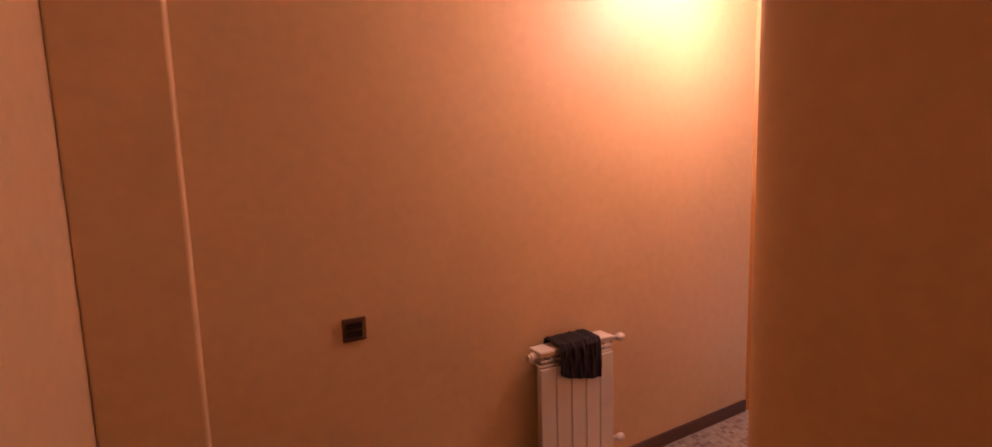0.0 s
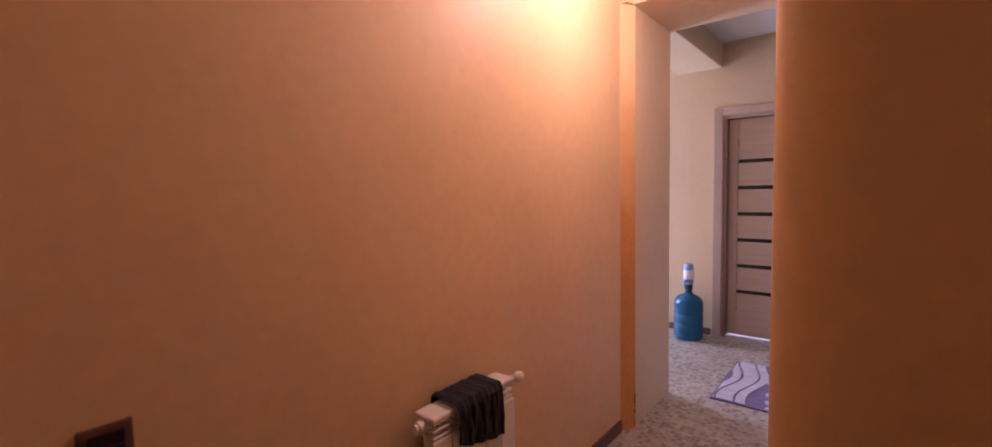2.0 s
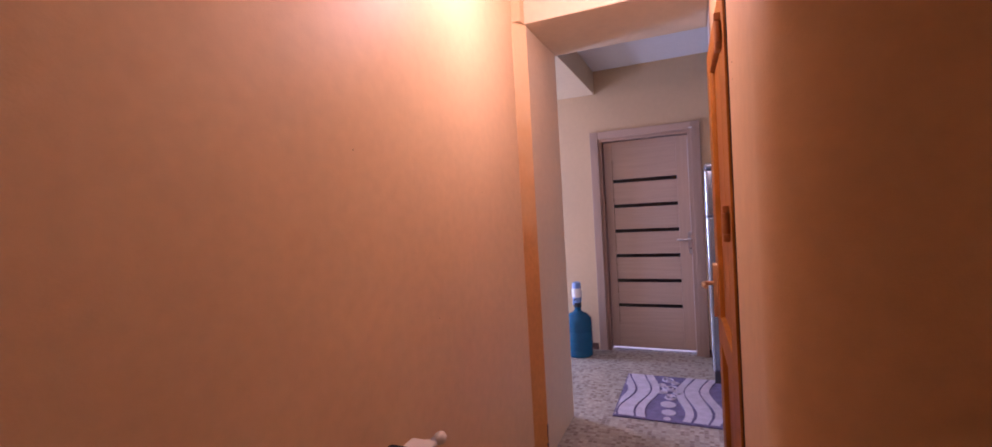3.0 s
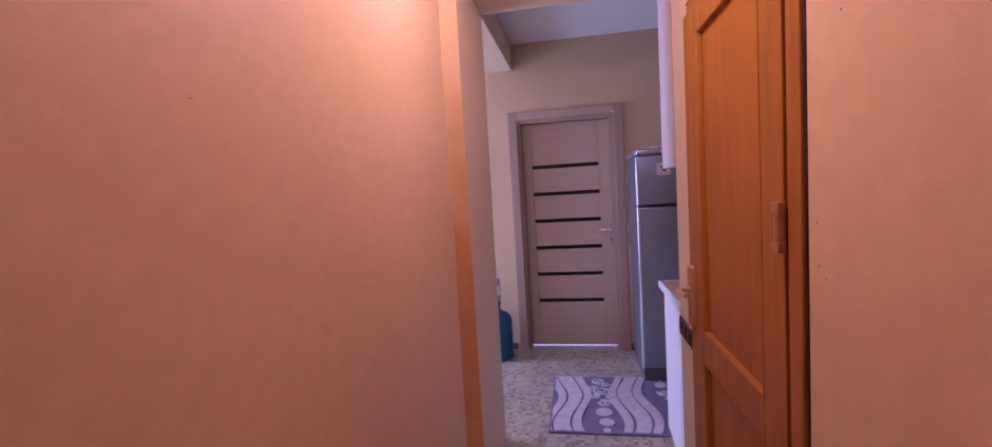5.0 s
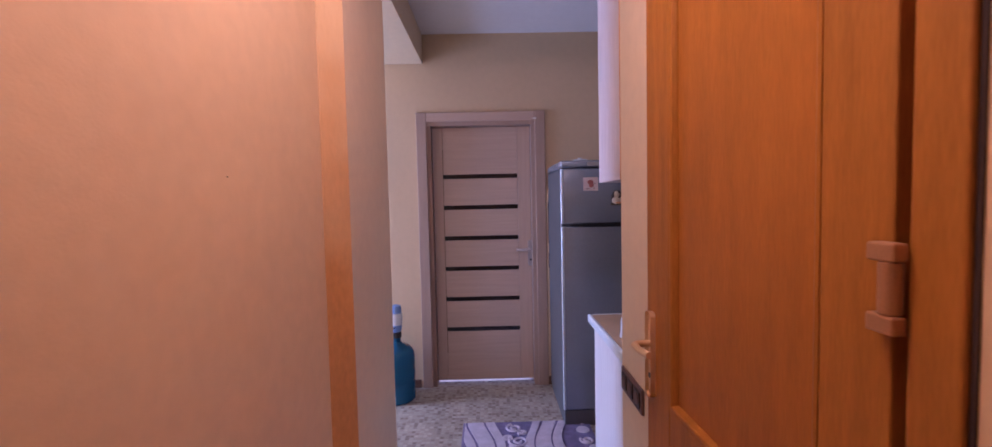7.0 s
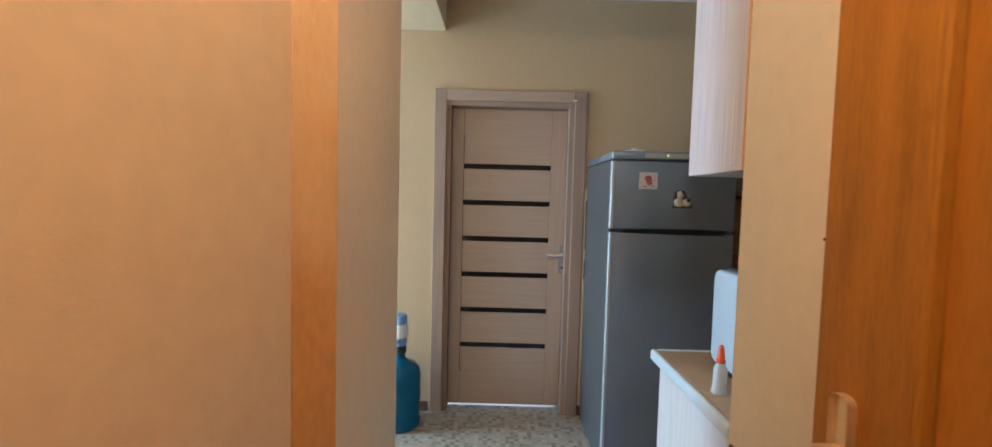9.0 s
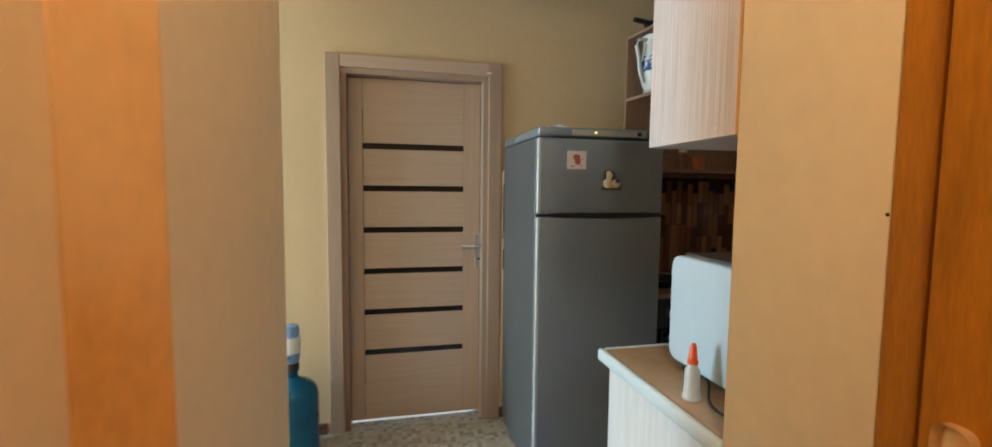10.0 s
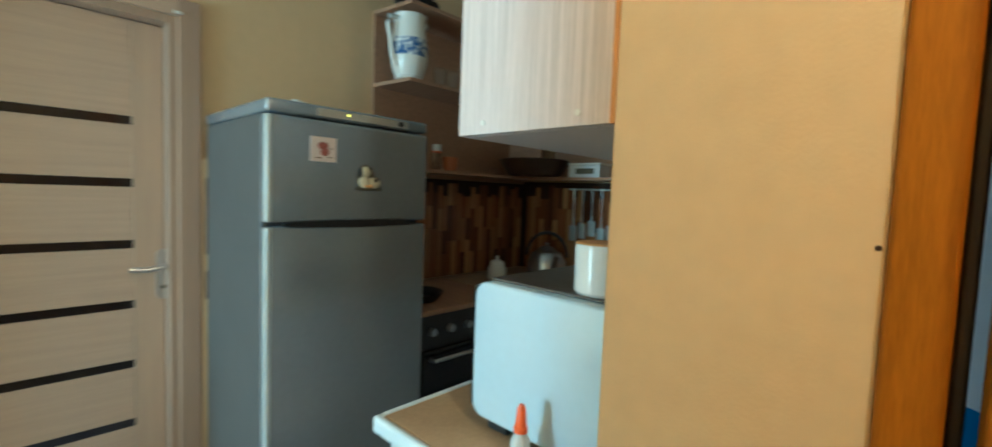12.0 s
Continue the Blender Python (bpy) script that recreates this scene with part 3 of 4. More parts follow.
# cloth folded over the radiator
bm = bmesh.new()
nu, nv = 40, 34
prof = []
for j in range(nv):
    s = j / (nv - 1)
    if s < 0.62:
        prof.append((-0.012, -0.20 + 0.20 * s / 0.62))
    elif s < 0.82:
        prof.append((-0.012 + 0.115 * (s - 0.62) / 0.20, 0.010))
    else:
        prof.append((0.106, 0.004 - 0.10 * (s - 0.82) / 0.18))
grid = []
for i in range(nu):
    u = i / (nu - 1)
    row = []
    for j, (y, z) in enumerate(prof):
        front = j / (nv - 1) < 0.62
        fold = 0.006 * math.sin(u * 17 + j * 0.12) + 0.004 * math.sin(u * 41 + 1.3)
        drop = (0.56 + 0.30 * u ** 0.7 - 0.25 * max(0.0, u - 0.85)) if front else 1.0
        n1 = 0.006 * noise.noise(Vector((u * 6, j * 0.2, 3)))
        row.append(bm.verts.new((0.090 + 0.222 * u - 0.02 * (-z if front else 0) * (2 * u - 1), y - (abs(fold) if front else 0.0) + n1 * front, (z * drop if z < 0 else z + abs(fold) * 0.6 + 0.002))))
    grid.append(row)
for i in range(nu - 1):
    for j in range(nv - 1):
        bm.faces.new((grid[i][j], grid[i + 1][j], grid[i + 1][j + 1], grid[i][j + 1]))
cl = tagged(part("cloth", bm, CLOTH, smooth=True), "black cloth hung over the radiator to dry", "cloth")
cl.location = (RX, RY, RZ1)
md = cl.modifiers.new("thickness", "SOLIDIFY")
md.thickness = 0.004


def socket(name, label, category, m, gangs, stacked):
    """A brown frame with black rockers or socket wells."""
    ob = thing(name, label, category)
    n = gangs
    wd, ht = (0.085, 0.085) if stacked else (0.071 * n + 0.014, 0.085)
    bm = bm_box(-wd / 2, wd / 2, -0.010, -0.0005, -ht / 2, ht / 2, 0.004, 2)
    part("frame", bm, SOCK, ob)
    for i in range(n):
        if stacked:
            part("rocker", bm_box(-0.028, 0.028, -0.015, -0.0105, -0.027 + 0.029 * i, -0.002 + 0.029 * i, 0.002), SOCKIN, ob, "black rocker")
        else:
            x = (i - (n - 1) / 2) * 0.071
            well = part("insert", bm_box(x - 0.026, x + 0.026, -0.0135, -0.0105, -0.027, 0.027, 0.003), SOCKIN, ob, "black insert")
            part("well", bm_lathe([(0.02, 0), (0.02, 0.002), (0.017, 0.0022)], 20), SOCK, well).matrix_local = pose(x, -0.0138, 0, 90, 0, 0)
    ob.matrix_world = m
    return ob


socket("light_switch", "dark brown double switch on the plaster wall", "switch", pose(0.343, RW, 0.950), 2, True)
socket("wall_socket", "dark brown triple socket on the pier", "socket", pose(2.80, PW - 0.01, 0.805, 0, 0, 180), 3, False)

# ceiling lamp of the hall
hl = thing("ceiling_lamp", "warm bare bulb hanging on a cord from the hall ceiling", "lamp", 1.98, 1.09, HC)
part("rose", bm_lathe([(0.045, -0.025), (0.05, -0.001)], 20), RAD, hl, smooth=True)
part("cord", bm_tube([(0, 0, -0.0255), (0, 0, -0.275)], 0.003, 8), BLACK, hl, smooth=True)
part("holder", bm_lathe([(0.018, -0.31), (0.02, -0.30), (0.02, -0.2755)], 16), BLACK, hl, smooth=True)
bulb = part("bulb", bm_lathe([(0.004, -0.425), (0.02, -0.417), (0.030, -0.395), (0.028, -0.365), (0.016, -0.325), (0.014, -0.3105)], 20), BULB, hl, "lit bulb", True)
bulb.visible_shadow = False

# ---- kitchen things ----
# fridge-freezer
fr = thing("fridge", "silver-grey two-door fridge-freezer with magnets", "fridge", 4.13, -0.02, 0)
FW, FH = 0.635, 1.70
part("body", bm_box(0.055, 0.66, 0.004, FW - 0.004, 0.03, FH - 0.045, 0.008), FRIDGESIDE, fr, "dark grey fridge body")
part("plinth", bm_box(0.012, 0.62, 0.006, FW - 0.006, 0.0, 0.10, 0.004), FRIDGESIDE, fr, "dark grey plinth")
part("top_cap", bm_box(0.006, 0.66, 0.0, FW, FH - 0.044, FH, 0.012, 3), FRIDGE, fr, "grey top panel", True)
part("freezer_door", bm_box(0.0, 0.053, 0.0, FW, 1.300, FH - 0.05, 0.014, 4), FRIDGE, fr, smooth=True)
part("fridge_door", bm_box(0.0, 0.053, 0.0, FW, 0.105, 1.288, 0.014, 4), FRIDGE, fr, smooth=True)
# Strips standing in for light caught along the doors' rounded edge.
part("edge_highlight", bm_box(-0.003, 0.02, FW - 0.016, FW + 0.003, 1.303, FH - 0.053, 0.006, 3), SILVER, fr, "pale strip painted as the highlight on the door edge")
part("edge_highlight", bm_box(-0.003, 0.02, FW - 0.016, FW + 0.003, 0.108, 1.285, 0.006, 3), SILVER, fr, "pale strip painted as the highlight on the door edge")
bm = bmesh.new()
rows = []
for k in range(25):
    q = k / 24
    f = 0.004 + 0.009 * max(0.0, math.sin(math.pi * q)) ** 0.6
    y = 0.05 + 0.53 * q
    rows.append([bm.verts.new(p) for p in ((-0.004, y, 1.294 - f), (-0.004, y, 1.294 + f), (0.012, y, 1.294 + f), (0.012, y, 1.294 - f))])
for p, q in zip(rows, rows[1:]):
    for i in range(4):
        bm.faces.new((p[i], p[(i + 1) % 4], q[(i + 1) % 4], q[i]))
bm.faces.new(rows[0])
bm.faces.new(rows[-1])
part("grip_recess", bm, BLACK, fr, "black curved grip recess")
part("control_panel", bm_box(0.0025, 0.0058, 0.10, 0.47, FH - 0.036, FH - 0.010, 0.001), PANEL, fr, "pale grey control strip")
part("indicator", bm_box(0.0012, 0.0024, 0.352, 0.359, FH - 0.025, FH - 0.018), LED, fr, "yellow light")
part("dial", bm_lathe([(0.011, 0), (0.010, 0.006)], 18), BLACK, fr, "dark thermostat dial", True).matrix_local = pose(0.0024, 0.135, FH - 0.023, 0, -90, 0)

mg = thing("fridge_magnet", "square white magnet with a red-brown print", "magnet", 4.13, 0.43, 1.55)
part("card", bm_box(-0.004, -0.0003, -0.046, 0.046, -0.042, 0.042, 0.001), PAPER, mg)
part("print", bm_ball(-0.0042, 0.002, 0.012, 0.0012, 0.019, 0.014, bm_ball(-0.0042, -0.004, -0.008, 0.0012, 0.015, 0.014)), PINK, mg, "red-brown figure print")
for y, z, w in ((0.018, -0.029, 0.020), (-0.022, -0.026, 0.012), (-0.026, 0.004, 0.010)):
    part("lettering", bm_box(-0.0046, -0.0041, y - w / 2, y + w / 2, z - 0.002, z + 0.002), SOCK, mg, "brown print bar")
mg = thing("fridge_magnet", "small cream and black dog-shaped magnet", "magnet", 4.13, 0.255, 1.43)
part("backing", bm_ball(-0.003, 0.012, 0.034, 0.0025, 0.036, 0.046, bm_ball(-0.003, -0.016, 0.012, 0.0025, 0.036, 0.028)), DARKRES, mg, "dark outline", True)
part("base", bm_box(-0.008, -0.0005, -0.050, 0.052, -0.016, 0.000, 0.005, 3), DARKRES, mg)
part("figure", bm_ball(-0.008, -0.020, 0.014, 0.007, 0.026, 0.020, bm_ball(-0.008, 0.020, 0.016, 0.0075, 0.024, 0.024)), CREAMY, mg, "cream body", True)
part("head", bm_ball(-0.010, 0.016, 0.052, 0.0085, 0.019, 0.021), CREAMY, mg, "cream head", True)
part("ear", bm_ball(-0.009, 0.036, 0.050, 0.0075, 0.007, 0.020), BLACK, mg, "black ear", True)
part("ear", bm_ball(-0.009, 0.000, 0.066, 0.0075, 0.012, 0.007), BLACK, mg, "black ear", True)
part("patch", bm_ball(-0.0125, -0.026, 0.024, 0.0045, 0.010, 0.009), BLACK, mg, "black patch", True)
part("patch", bm_ball(-0.0135, 0.004, 0.000, 0.004, 0.018, 0.006), CABED, mg, "orange patch", True)

tl = thing("plastic_lid", "white plastic lid lying on the fridge", "lid", 4.26, 0.47, FH)
part("dome", bm_lathe([(0.055, 0.0005), (0.057, 0.005), (0.045, 0.014), (0.015, 0.018), (0.012, 0.026)], 24), MILK, tl, smooth=True)

# water bottle with a pump
wb = thing("water_bottle", "large blue water bottle with a white hand pump", "bottle", 4.62, 1.775, 0)
wb.scale = (1.0, 1.0, 1.06)
part("bottle", bm_lathe([(0.118, 0.001), (0.128, 0.012), (0.13, 0.05), (0.126, 0.062), (0.13, 0.075), (0.13, 0.13), (0.126, 0.14), (0.13, 0.152), (0.13, 0.215), (0.126, 0.225), (0.13, 0.237), (0.13, 0.31), (0.122, 0.345), (0.095, 0.375), (0.05, 0.395), (0.032, 0.41), (0.03, 0.44)], 40), WATER, wb, smooth=True)
part("collar", bm_lathe([(0.038, 0.4405), (0.038, 0.475), (0.034, 0.48)], 24), BLACK, wb, "dark collar", True)
pm = part("pump", bm_lathe([(0.036, 0.4805), (0.042, 0.50), (0.042, 0.53)], 24), PUMP, wb, "pale blue pump body", True)
part("band", bm_lathe([(0.046, 0.5305), (0.048, 0.54), (0.048, 0.60), (0.046, 0.61)], 24), CERAM, pm, "white band", True)
part("button", bm_lathe([(0.041, 0.6105), (0.042, 0.64), (0.037, 0.662), (0.02, 0.668)], 24), PUMP, pm, smooth=True)
part("spout", bm_tube([(-0.04, 0.0, 0.515), (-0.09, 0.01, 0.52), (-0.105, 0.01, 0.505), (-0.108, 0.01, 0.48)], 0.009), PUMP, pm, smooth=True)

# rug with carved waves
rug = thing("rug", "purple and lilac wave-patterned rug on the vinyl", "rug", 3.39, 0.45, 0)
RL, RWD = 0.81, 0.81
part("base", bm_box(0, RL, 0, RWD, 0.0005, 0.009, 0.003), RUGDK, rug, "dark purple ground")


def wave_band(y_mid, width, amp, phase, top, wl=0.62):
    bm = bmesh.new()
    n = 40
    rows = []
    for i in range(n + 1):
        x = 0.008 + (RL - 0.016) * i / n
        c = y_mid + amp * math.sin(2 * math.pi * x / wl + phase)
        wd = width * (0.95 + 0.10 * math.sin(2 * math.pi * x / wl + phase + 1.2))
        a, b = max(0.006, c - wd / 2), min(RWD - 0.006, c + wd / 2)
        rows.append([bm.verts.new(p) for p in ((x, a, 0.0092), (x, a, top), (x, b, top), (x, b, 0.0092))])
    for p, q in zip(rows, rows[1:]):
        for k in range(3):
            bm.faces.new((p[k], p[k + 1], q[k + 1], q[k]))
    return bm


for yy, wd, am, ph in ((0.790, 0.058, 0.042, 0.9), (0.700, 0.100, 0.040, 0.7), (0.612, 0.056, 0.036, 0.5),
                       (0.372, 0.056, 0.036, 3.6), (0.284, 0.098, 0.040, 3.4), (0.195, 0.060, 0.042, 3.2)):
    part("wave", wave_band(yy, wd, am, ph, 0.0135, 0.74), RUGLT, rug)


def spiral(cx, cy, r, turn, sense):
    pts = []
    for i in range(26):
        a = turn + sense * i / 25 * 1.6 * 2 * math.pi
        q = r * (1 - 0.8 * i / 25)
        pts.append((cx + q * math.cos(a), cy + q * math.sin(a), 0.0105))
    return bm_tube(pts, 0.0078, 6)


for cx, cy, r, tu, se in ((0.72, 0.49, 0.052, 0.3, 1), (0.66, 0.44, 0.03, 2.5, -1), (0.56, 0.47, 0.062, 1.2, 1), (0.60, 0.54, 0.032, 4.0, 1), (0.47, 0.53, 0.036, 0.0, -1), (0.47, 0.43, 0.03, 3.0, 1), (0.38, 0.47, 0.048, 0.5, -1), (0.55, 0.06, 0.042, 1.0, 1), (0.47, 0.035, 0.026, 3.0, -1)):
    part("curl", spiral(cx, cy, r, tu, se), RUGLT, rug)
for cx, cy, r in ((0.255, 0.475, 0.052), (0.125, 0.465, 0.046), (0.775, 0.05, 0.026), (0.68, 0.06, 0.042), (0.03, 0.47, 0.024), (0.20, 0.05, 0.04)):
    part("disc", bm_lathe([(r, 0.0092), (r * 0.97, 0.0135)], 24, (cx, cy, 0)), RUGLT, rug)
part("edge_binding", bm_box(-0.004, RL + 0.004, RWD, RWD + 0.006, 0.0005, 0.010, 0.002), RUGMD, rug)
part("edge_binding", bm_box(-0.008, -0.0005, 0.0, RWD, 0.0005, 0.010, 0.002), RUGDK, rug)

# base unit and worktop
bu = thing("base_cabinet", "pale ash-laminate base cabinet with a plain end panel", "cabinet", KB, 0.56, 0)
part("body", bm_box(0.002, 0.55, -0.6, -0.02, 0.10, 0.838), CABW, bu)
part("end_panel", bm_box(0.002, 0.56, -0.018, 0.0, 0.0, 0.838, 0.002), CABL, bu)
part("plinth", bm_box(0.002, 0.50, -0.6, -0.03, 0.0, 0.098), BLACK, bu, "dark plinth")
for k in range(2):
    d = part("cabinet_door", bm_box(0.552, 0.57, -0.595 + 0.295 * k, -0.305 + 0.295 * k, 0.11, 0.83, 0.002), CABW, bu)
    part("handle", bm_tube([(0.571, -0.50 + 0.1 * k, 0.75), (0.59, -0.50 + 0.1 * k, 0.75), (0.59, -0.38 + 0.1 * k, 0.75), (0.571, -0.38 + 0.1 * k, 0.75)], 0.005), STEEL, d)
bu2 = thing("base_cabinet", "pale ash-laminate base cabinet under the worktop", "cabinet", KB, -0.05, 0)
part("body", bm_box(0.002, 0.55, -1.38, -0.005, 0.10, 0.838), CABW, bu2)
part("plinth", bm_box(0.002, 0.50, -1.38, -0.005, 0.0, 0.098), BLACK, bu2, "dark plinth")
wt = thing("worktop", "tan laminate worktop with a white rounded front edge", "worktop", KB, 0.585, 0.84)
part("slab", bm_box(0.002, 0.585, -2.02, -0.022, 0.0, 0.04, 0.003), TOP, wt)
part("edge", bm_box(0.002, 0.605, -0.0215, 0.0, -0.001, 0.041, 0.010, 4), TOPE, wt, "white edge strip", True)
part("edge", bm_box(0.5855, 0.605, -2.02, -0.022, -0.001, 0.041, 0.008, 4), TOPE, wt, "white edge strip", True)

# upper cabinet
uc = thing("wall_cabinet", "white ash wall cabinet with an orange-edged side", "cabinet", KB, 0.585, 1.527)
part("body", bm_box(0.002, 0.31, -0.80, -0.02, 0.0, 0.90), CABW, uc)
part("side_panel", bm_box(0.006, 0.325, -0.018, 0.0, 0.0, 0.90, 0.002), CABW, uc)
part("edge_band", bm_box(0.0, 0.0055, -0.018, 0.001, 0.0, 0.90), CABED, uc, "orange edge band")
for k in range(2):
    part("cabinet_door", bm_box(0.312, 0.33, -0.795 + 0.39 * k, -0.41 + 0.39 * k, 0.0, 0.90, 0.002), CABW, uc)
for x in (0.06, 0.26):
    part("screw_cap", bm_lathe([(0.0055, 0), (0.005, 0.0015)], 12), CERAM, uc).matrix_local = pose(x, 0.0005, 0.02, -90, 0, 0)

# small oven on the worktop
TZ = 0.881
ov = thing("microwave_oven", "white microwave oven with rounded corners", "microwave", 2.955, 0.45, TZ)
bm = bm_box(0.0, 0.385, -0.46, 0.0, 0.035, 0.345)
long = [e for e in bm.edges if abs(e.verts[0].co.y - e.verts[1].co.y) > 0.1]
bmesh.ops.bevel(bm, geom=long, offset=0.035, segments=8, profile=0.5, affect="EDGES")
rim = [e for e in bm.edges if abs(e.verts[0].co.y) < 1e-5 and abs(e.verts[1].co.y) < 1e-5]
bmesh.ops.bevel(bm, geom=rim, offset=0.008, segments=3, profile=0.5, affect="EDGES")
part("housing", bm, OVEN, ov, smooth=True)
part("top_panel", bm_box(0.03, 0.36, -0.45, -0.03, 0.3455, 0.351, 0.002), OVENT, ov, "dark top plate")
part("front", bm_box(0.386, 0.40, -0.45, -0.012, 0.05, 0.33, 0.004), BLKGLASS, ov, "black glass front")
for x in (0.05, 0.33):
    for y in (-0.05, -0.40):
        part("foot", bm_box(x - 0.03, x + 0.03, y - 0.02, y + 0.02, 0.0, 0.0345, 0.004), BLACK, ov, "black foot")
mug = thing("mug", "white ceramic mug on the microwave", "mug", 3.068, 0.37, TZ + 0.3515)
part("cup", bm_lathe([(0.045, 0.0), (0.05, 0.006), (0.052, 0.09), (0.05, 0.098), (0.046, 0.096), (0.044, 0.01)], 28), CERAM, mug, smooth=True)
part("rim", bm_lathe([(0.0515, 0.0985), (0.049, 0.102)], 28), CABED, mug, "orange rim")

gl = thing("glue_bottle", "frosted squeeze bottle with an orange-red nozzle cap", "bottle", 3.138, 0.512, TZ)
part("bottle", bm_lathe([(0.022, 0.0), (0.024, 0.004), (0.020, 0.02), (0.019, 0.075), (0.012, 0.088), (0.012, 0.092)], 24), FROST, gl, smooth=True)
part("cap", bm_lathe([(0.0135, 0.0925), (0.0135, 0.102), (0.0115, 0.104), (0.0085, 0.136), (0.005, 0.145)], 20), RED, gl, "orange-red cap", True)
cb = thing("cable", "black mains cable on the worktop", "cable", 3.18, 0.47, TZ + 0.004)
part("wire", bm_tube([(-0.20 + 0.02 * i, 0.035 * math.sin(i * 0.35) - 0.004 * i + 0.01, 0.0) for i in range(14)], 0.0035, 8), BLACK, cb)

# stove beside the fridge, with pan, kettle and pot
st = thing("cooker", "dark enamel cooker with round knobs and an oven door", "cooker", 4.20, -0.66, 0)
part("body", bm_box(0.02, 0.60, 0.0, 0.60, 0.03, 0.86, 0.006), STOVE, st)
part("hob", bm_box(0.0, 0.60, 0.0, 0.60, 0.861, 0.885, 0.004), SHELF, st, "brown hob plate")
d = part("oven_door", bm_box(0.0, 0.019, 0.02, 0.58, 0.16, 0.70, 0.006), BLKGLASS, st)
part("handle", bm_tube([(-0.002, 0.06, 0.66), (-0.035, 0.06, 0.66), (-0.035, 0.54, 0.66), (-0.002, 0.54, 0.66)], 0.008), STEEL, d, smooth=True)
for k in range(5):
    part("knob", bm_lathe([(0.02, 0), (0.017, 0.022)], 16), STEEL, st, smooth=True).matrix_local = pose(0.019, 0.08 + 0.11 * k, 0.78, 0, -90, 0)
for k in range(4):
    part("foot", bm_box(0.04 + 0.5 * (k % 2), 0.08 + 0.5 * (k % 2), 0.04 + 0.48 * (k // 2), 0.08 + 0.48 * (k // 2), 0.0, 0.029), BLACK, st)
pan = thing("frying_pan", "black frying pan on the cooker", "pan", 4.42, -0.20, 0.885)
part("bowl", bm_lathe([(0.10, 0.0), (0.13, 0.04), (0.133, 0.042), (0.12, 0.038), (0.09, 0.006)], 28), BLACK, pan, smooth=True)
part("handle", bm_tube([(-0.09, 0.09, 0.035), (-0.20, 0.16, 0.06)], 0.011), BLACK, pan, smooth=True)
pt = thing("sugar_pot", "small white lidded pot", "pot", 4.50, -0.86, 0.885)
pt.scale = (1.3, 1.3, 1.5)
part("pot", bm_lathe([(0.03, 0), (0.045, 0.02), (0.045, 0.055), (0.035, 0.07)], 24), CERAM, pt, smooth=True)
part("lid", bm_lathe([(0.037, 0.0705), (0.03, 0.085), (0.008, 0.092), (0.010, 0.104), (0.004, 0.108)], 20), CERAM, pt, smooth=True)
bu3 = thing("base_cabinet", "brown base cabinet in the kitchen corner", "cabinet", 4.20, -0.67, 0)
part("body", bm_box(0.0, 0.60, -0.76, -0.005, 0.0, 0.845), SHELF, bu3)
part("top", bm_box(-0.62, 0.61, -0.77, -0.004, 0.846, 0.884, 0.004), TOP, bu3)
gh = thing("gas_hob", "black gas hob with a steel grate", "hob", 4.36, -1.17, 0.884)
part("plate", bm_box(-0.15, 0.15, -0.2, 0.2, 0.0005, 0.012, 0.004), BLACK, gh)
part("burner", bm_lathe([(0.05, 0.0125), (0.045, 0.026)], 20), STEEL, gh)
for k in range(4):
    part("grate_bar", bm_box(-0.14 + 0.08 * k, -0.13 + 0.08 * k, -0.16, 0.16, 0.0125, 0.040, 0.002), STOVE, gh)
kt = thing("kettle", "steel kettle with a black arched handle", "kettle", 4.36, -1.17, 0.925)
kt.scale = (1.25, 1.25, 1.25)
part("body", bm_lathe([(0.085, 0), (0.10, 0.02), (0.098, 0.06), (0.075, 0.105), (0.04, 0.125)], 32), STEEL, kt, smooth=True)
part("lid", bm_lathe([(0.042, 0.1255), (0.03, 0.137), (0.008, 0.142), (0.011, 0.158)], 20), STEEL, kt, smooth=True)
part("handle", bm_tube([(0.09 * math.cos(a), 0.05 * math.cos(a), 0.09 + 0.12 * math.sin(a)) for a in [math.pi * i / 12 for i in range(13)]], 0.009), BLACK, kt, "black handle", True)
part("spout", bm_tube([(-0.08, 0.05, 0.05), (-0.12, 0.08, 0.09), (-0.135, 0.09, 0.115)], 0.014), STEEL, kt, smooth=True)

# open shelves on the far wall
sh = thing("open_shelf_unit", "brown open shelf unit with a jug and cups", "shelf", FX, -0.17, 1.50)
part("back_panel", bm_box(-0.014, -0.001, -1.27, 0.0, 0.0, 0.86), SHELF, sh)
part("shelf", bm_prism([(-0.0145, 0.0), (-0.30, -0.03), (-0.30, -1.27), (-0.0145, -1.27)], 0.465, 0.483), SHELF, sh)
part("shelf", bm_prism([(-0.0145, 0.0), (-0.30, -0.03), (-0.30, -1.27), (-0.0145, -1.27)], 0.842, 0.86), SHELF, sh)
part("side", bm_box(-0.30, -0.0145, -1.12, -1.102, 0.0405, 0.4645), SHELF, sh)
part("shelf", bm_box(-0.26, -0.0145, -1.27, 0.14, 0.022, 0.040), SHELF, sh)
jg = thing("jug", "white ceramic jug with a blue flower band", "jug", 4.62, -0.262, 1.984)
part("body", bm_lathe([(0.060, 0.0), (0.074, 0.008), (0.070, 0.022), (0.082, 0.050), (0.092, 0.090), (0.095, 0.115)], 36), CERAM, jg, smooth=True)
part("band", bm_lathe([(0.0955, 0.1155), (0.0965, 0.15), (0.093, 0.185), (0.089, 0.205)], 36), BLUEP, jg, "blue flower print", True)
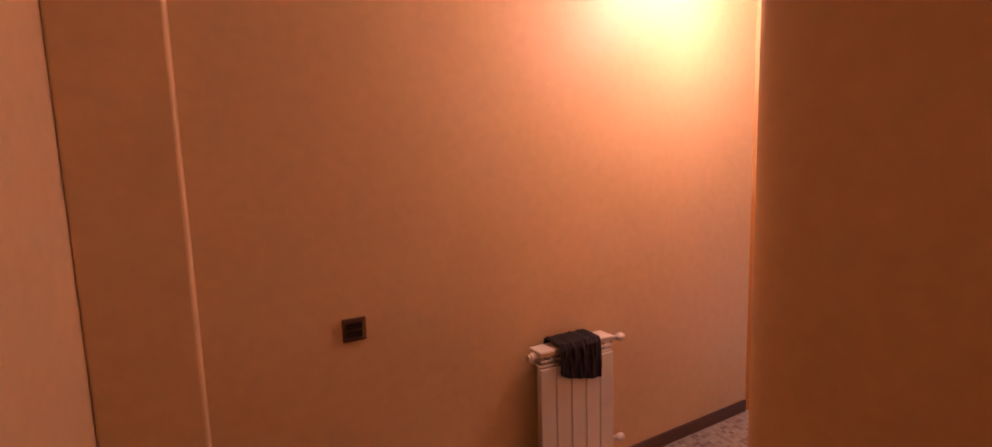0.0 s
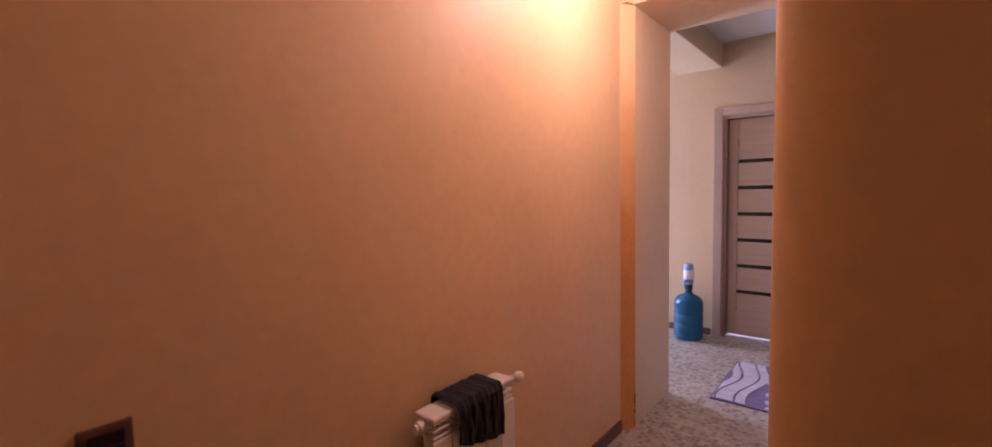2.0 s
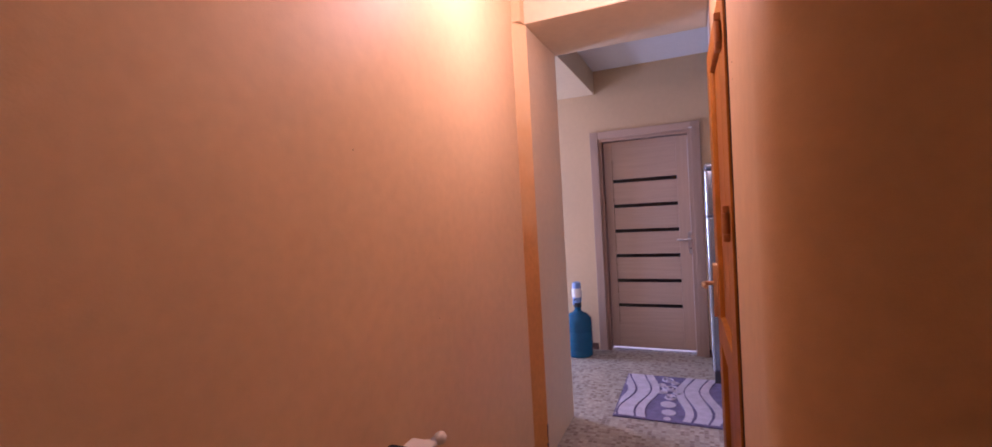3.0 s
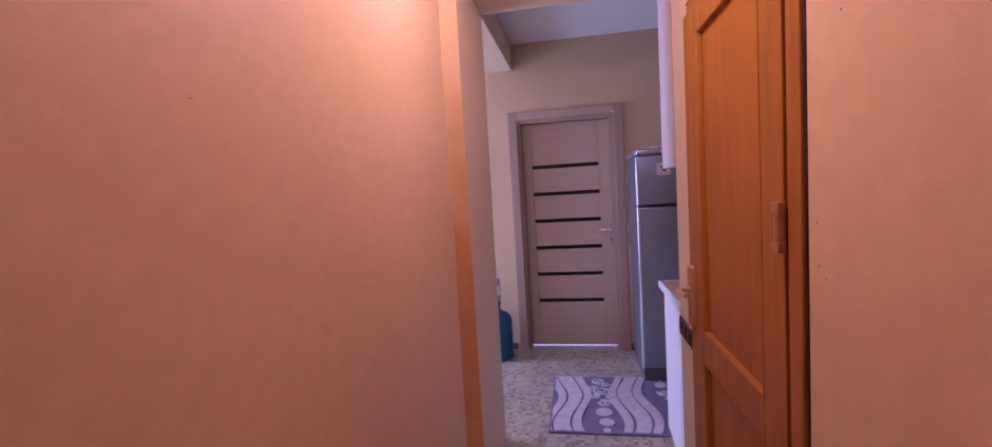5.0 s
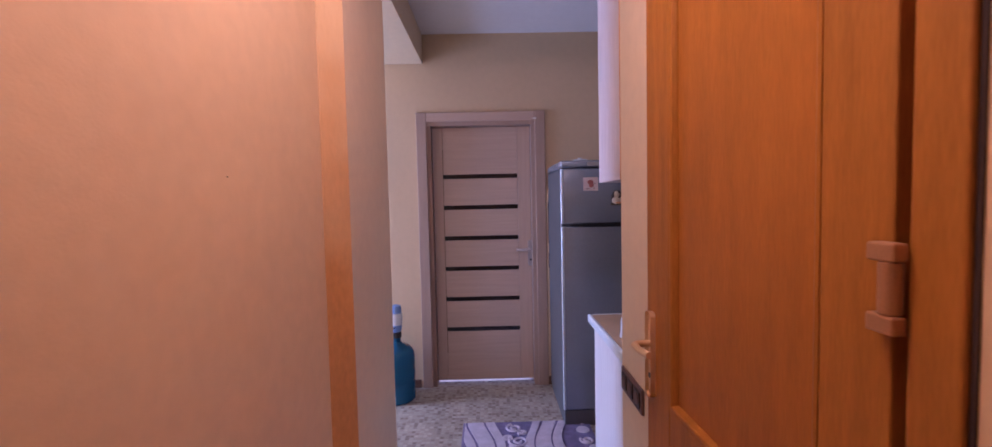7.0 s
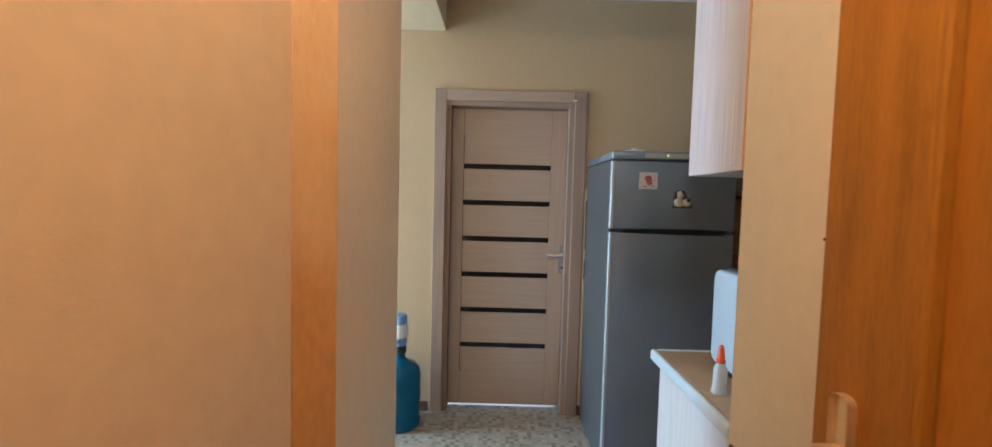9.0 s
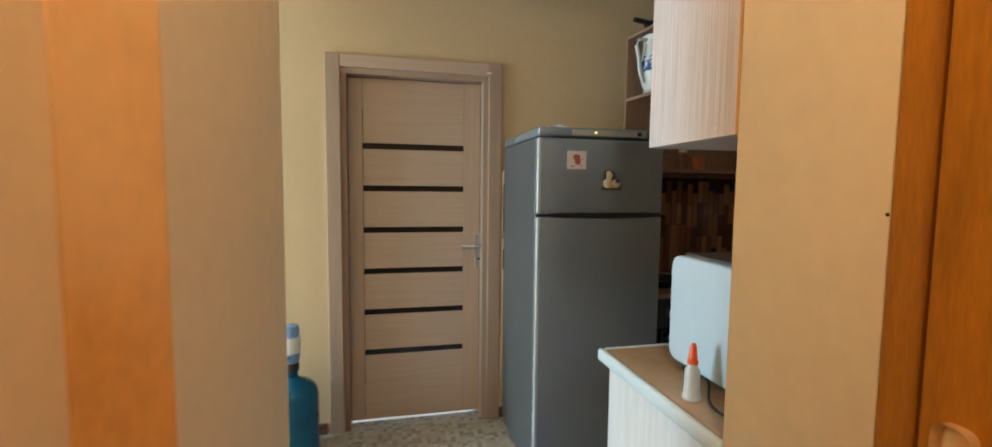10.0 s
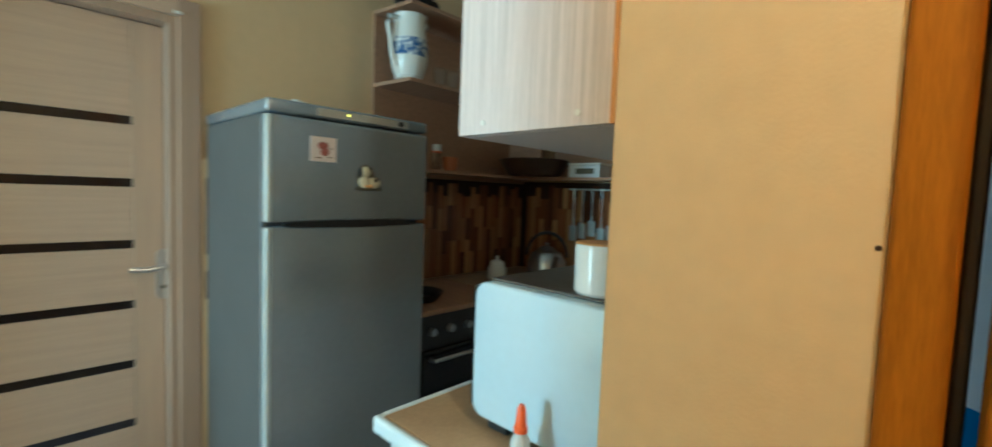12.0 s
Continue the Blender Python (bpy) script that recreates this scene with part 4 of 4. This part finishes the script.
part("neck", bm_lathe([(0.0885, 0.2055), (0.083, 0.245), (0.080, 0.285), (0.083, 0.318), (0.088, 0.326), (0.082, 0.326), (0.072, 0.285)], 36), CERAM, jg, smooth=True)
part("spout", bm_ball(0.0, -0.088, 0.305, 0.020, 0.026, 0.022), CERAM, jg, smooth=True)
part("handle", bm_tube([(-0.01, 0.088, 0.06), (-0.01, 0.112, 0.11), (-0.01, 0.122, 0.19), (-0.01, 0.140, 0.26), (-0.01, 0.132, 0.295), (-0.01, 0.075, 0.302)], 0.0115, 12), CERAM, jg, smooth=True)
for k in range(2):
    g = thing("drinking_glass", "clear drinking glass on the shelf", "glass", 4.56, -0.42 - 0.09 * k, 1.984, group="glasses on the shelf")
    part("glass", bm_lathe([(0.028, 0), (0.034, 0.09), (0.031, 0.089), (0.025, 0.006)], 20), CLEAR, g, smooth=True)
oc = thing("cup", "orange ceramic cup on the low shelf", "cup", 4.60, -0.545, 1.541)
part("cup", bm_lathe([(0.03, 0), (0.04, 0.02), (0.042, 0.075), (0.038, 0.074), (0.032, 0.01)], 24), ORANGE, oc, smooth=True)
sp = thing("spice_jar", "glass spice jar with a white lid", "jar", 4.60, -0.445, 1.541)
part("jar", bm_lathe([(0.025, 0), (0.027, 0.01), (0.027, 0.085), (0.02, 0.098)], 20), SPICE, sp, smooth=True)
part("ring", bm_lathe([(0.0255, 0.0925), (0.0255, 0.1005), (0.0245, 0.102)], 20), RED, sp, "red ring", True)
part("lid", bm_lathe([(0.024, 0.1025), (0.024, 0.135), (0.02, 0.138)], 20), MILK, sp, "white lid", True)
bw = thing("pan", "black pan stored on top of the shelves", "pan", 4.66, -0.33, 2.361)
part("bowl", bm_lathe([(0.09, 0), (0.12, 0.04), (0.115, 0.04), (0.085, 0.006)], 24), BLACK, bw, smooth=True)
part("handle", bm_tube([(-0.02, 0.10, 0.03), (-0.04, 0.22, 0.035)], 0.014), BLACK, bw, smooth=True)

lb = thing("long_shelf", "brown laminate shelf over the splashback", "shelf", KB, BY, 1.522)
part("board", bm_box(0.01, 1.60, 0.001, 0.24, 0.0, 0.018, 0.002), SHELF, lb)
part("back", bm_box(0.01, 1.60, 0.001, 0.012, 0.0185, 0.62), SHELF, lb)
wbx = thing("storage_box", "white plastic box on the long shelf", "box", 4.17, BY + 0.13, 1.541)
part("box", bm_box(-0.11, 0.11, -0.07, 0.07, 0.0, 0.075, 0.006, 2), MILK, wbx)
part("lid", bm_box(-0.115, 0.115, -0.075, 0.075, 0.0755, 0.09, 0.004, 2), CERAM, wbx, "white lid")
part("label", bm_box(-0.075, 0.055, 0.0705, 0.073, 0.022, 0.056, 0.001), DARKRES, wbx, "dark label panel")
ty = thing("serving_tray", "dark brown oval tray lying on the long shelf", "tray", 4.53, BY + 0.235, 1.541)
part("tray", bm_lathe([(0.13, 0.0), (0.17, 0.012), (0.215, 0.075), (0.232, 0.105), (0.228, 0.110), (0.205, 0.082), (0.16, 0.020), (0.11, 0.010)], 40), DARKWOOD, ty, smooth=True)
ur = thing("utensil_rail", "steel rail with hanging kitchen utensils", "rail", 4.15, BY + 0.05, 1.47)
part("rail", bm_tube([(-0.22, 0, 0), (0.22, 0, 0)], 0.006), SILVER, ur, smooth=True)
for x in (-0.2, 0.2):
    part("bracket", bm_box(x - 0.008, x + 0.008, -0.03, -0.0065, -0.008, 0.008), SILVER, ur)
for k in range(6):
    u = part("utensil", bm_tube([(-0.18 + 0.07 * k, 0.012, 0.008), (-0.18 + 0.07 * k, 0.014, -0.03), (-0.18 + 0.07 * k, 0.012, -0.20 - 0.02 * (k % 3))], 0.005, 8), SILVER, ur, smooth=True)
    part("head", bm_box(-0.205 + 0.07 * k, -0.155 + 0.07 * k, 0.008, 0.016, -0.30 - 0.02 * (k % 3), -0.201 - 0.02 * (k % 3), 0.003), SILVER, u)
# wood strip panels over the worktops
sp_far = structure("panelling_far", bm_box(FX - 0.012, FX - 0.001, BY + 0.001, -0.03, 0.89, 1.498), GAP, "dark wood strip splashback", "panelling")
sp_back = structure("panelling_back", bm_box(KB + 0.003, FX - 0.013, BY + 0.001, BY + 0.012, 0.89, 1.515), GAP, "dark wood strip splashback", "panelling")
rng = random.Random(4)
kinds = [finish(bm_box(0.001, 0.009, 0.001, 0.038, 0.0, L, 0.002, 1), "strip_board", STRIP) for L in (0.14, 0.22, 0.30)]
for base, n, m0, top in ((sp_far, 35, lambda i: pose(FX - 0.012, BY + 0.03 + 0.0395 * i, 0, 0, 0, 0) @ pose(-0.010, 0, 0), 1.49), (sp_back, 45, lambda i: pose(KB + 0.045 + 0.0395 * i, BY + 0.0215, 0, 0, 0, -90), 1.505)):
    for i in range(n):
        z = 0.892
        while z < top - 0.05:
            k = rng.randrange(3)
            L = (0.14, 0.22, 0.30)[k]
            if z + L > top:
                k, L = 0, 0.14
                if z + L > top + 0.008:
                    break
            ob = new("strip_board", kinds[k])
            ob.parent = base
            ob.matrix_local = m0(i) @ pose(0, 0, z)
            z += L + 0.002
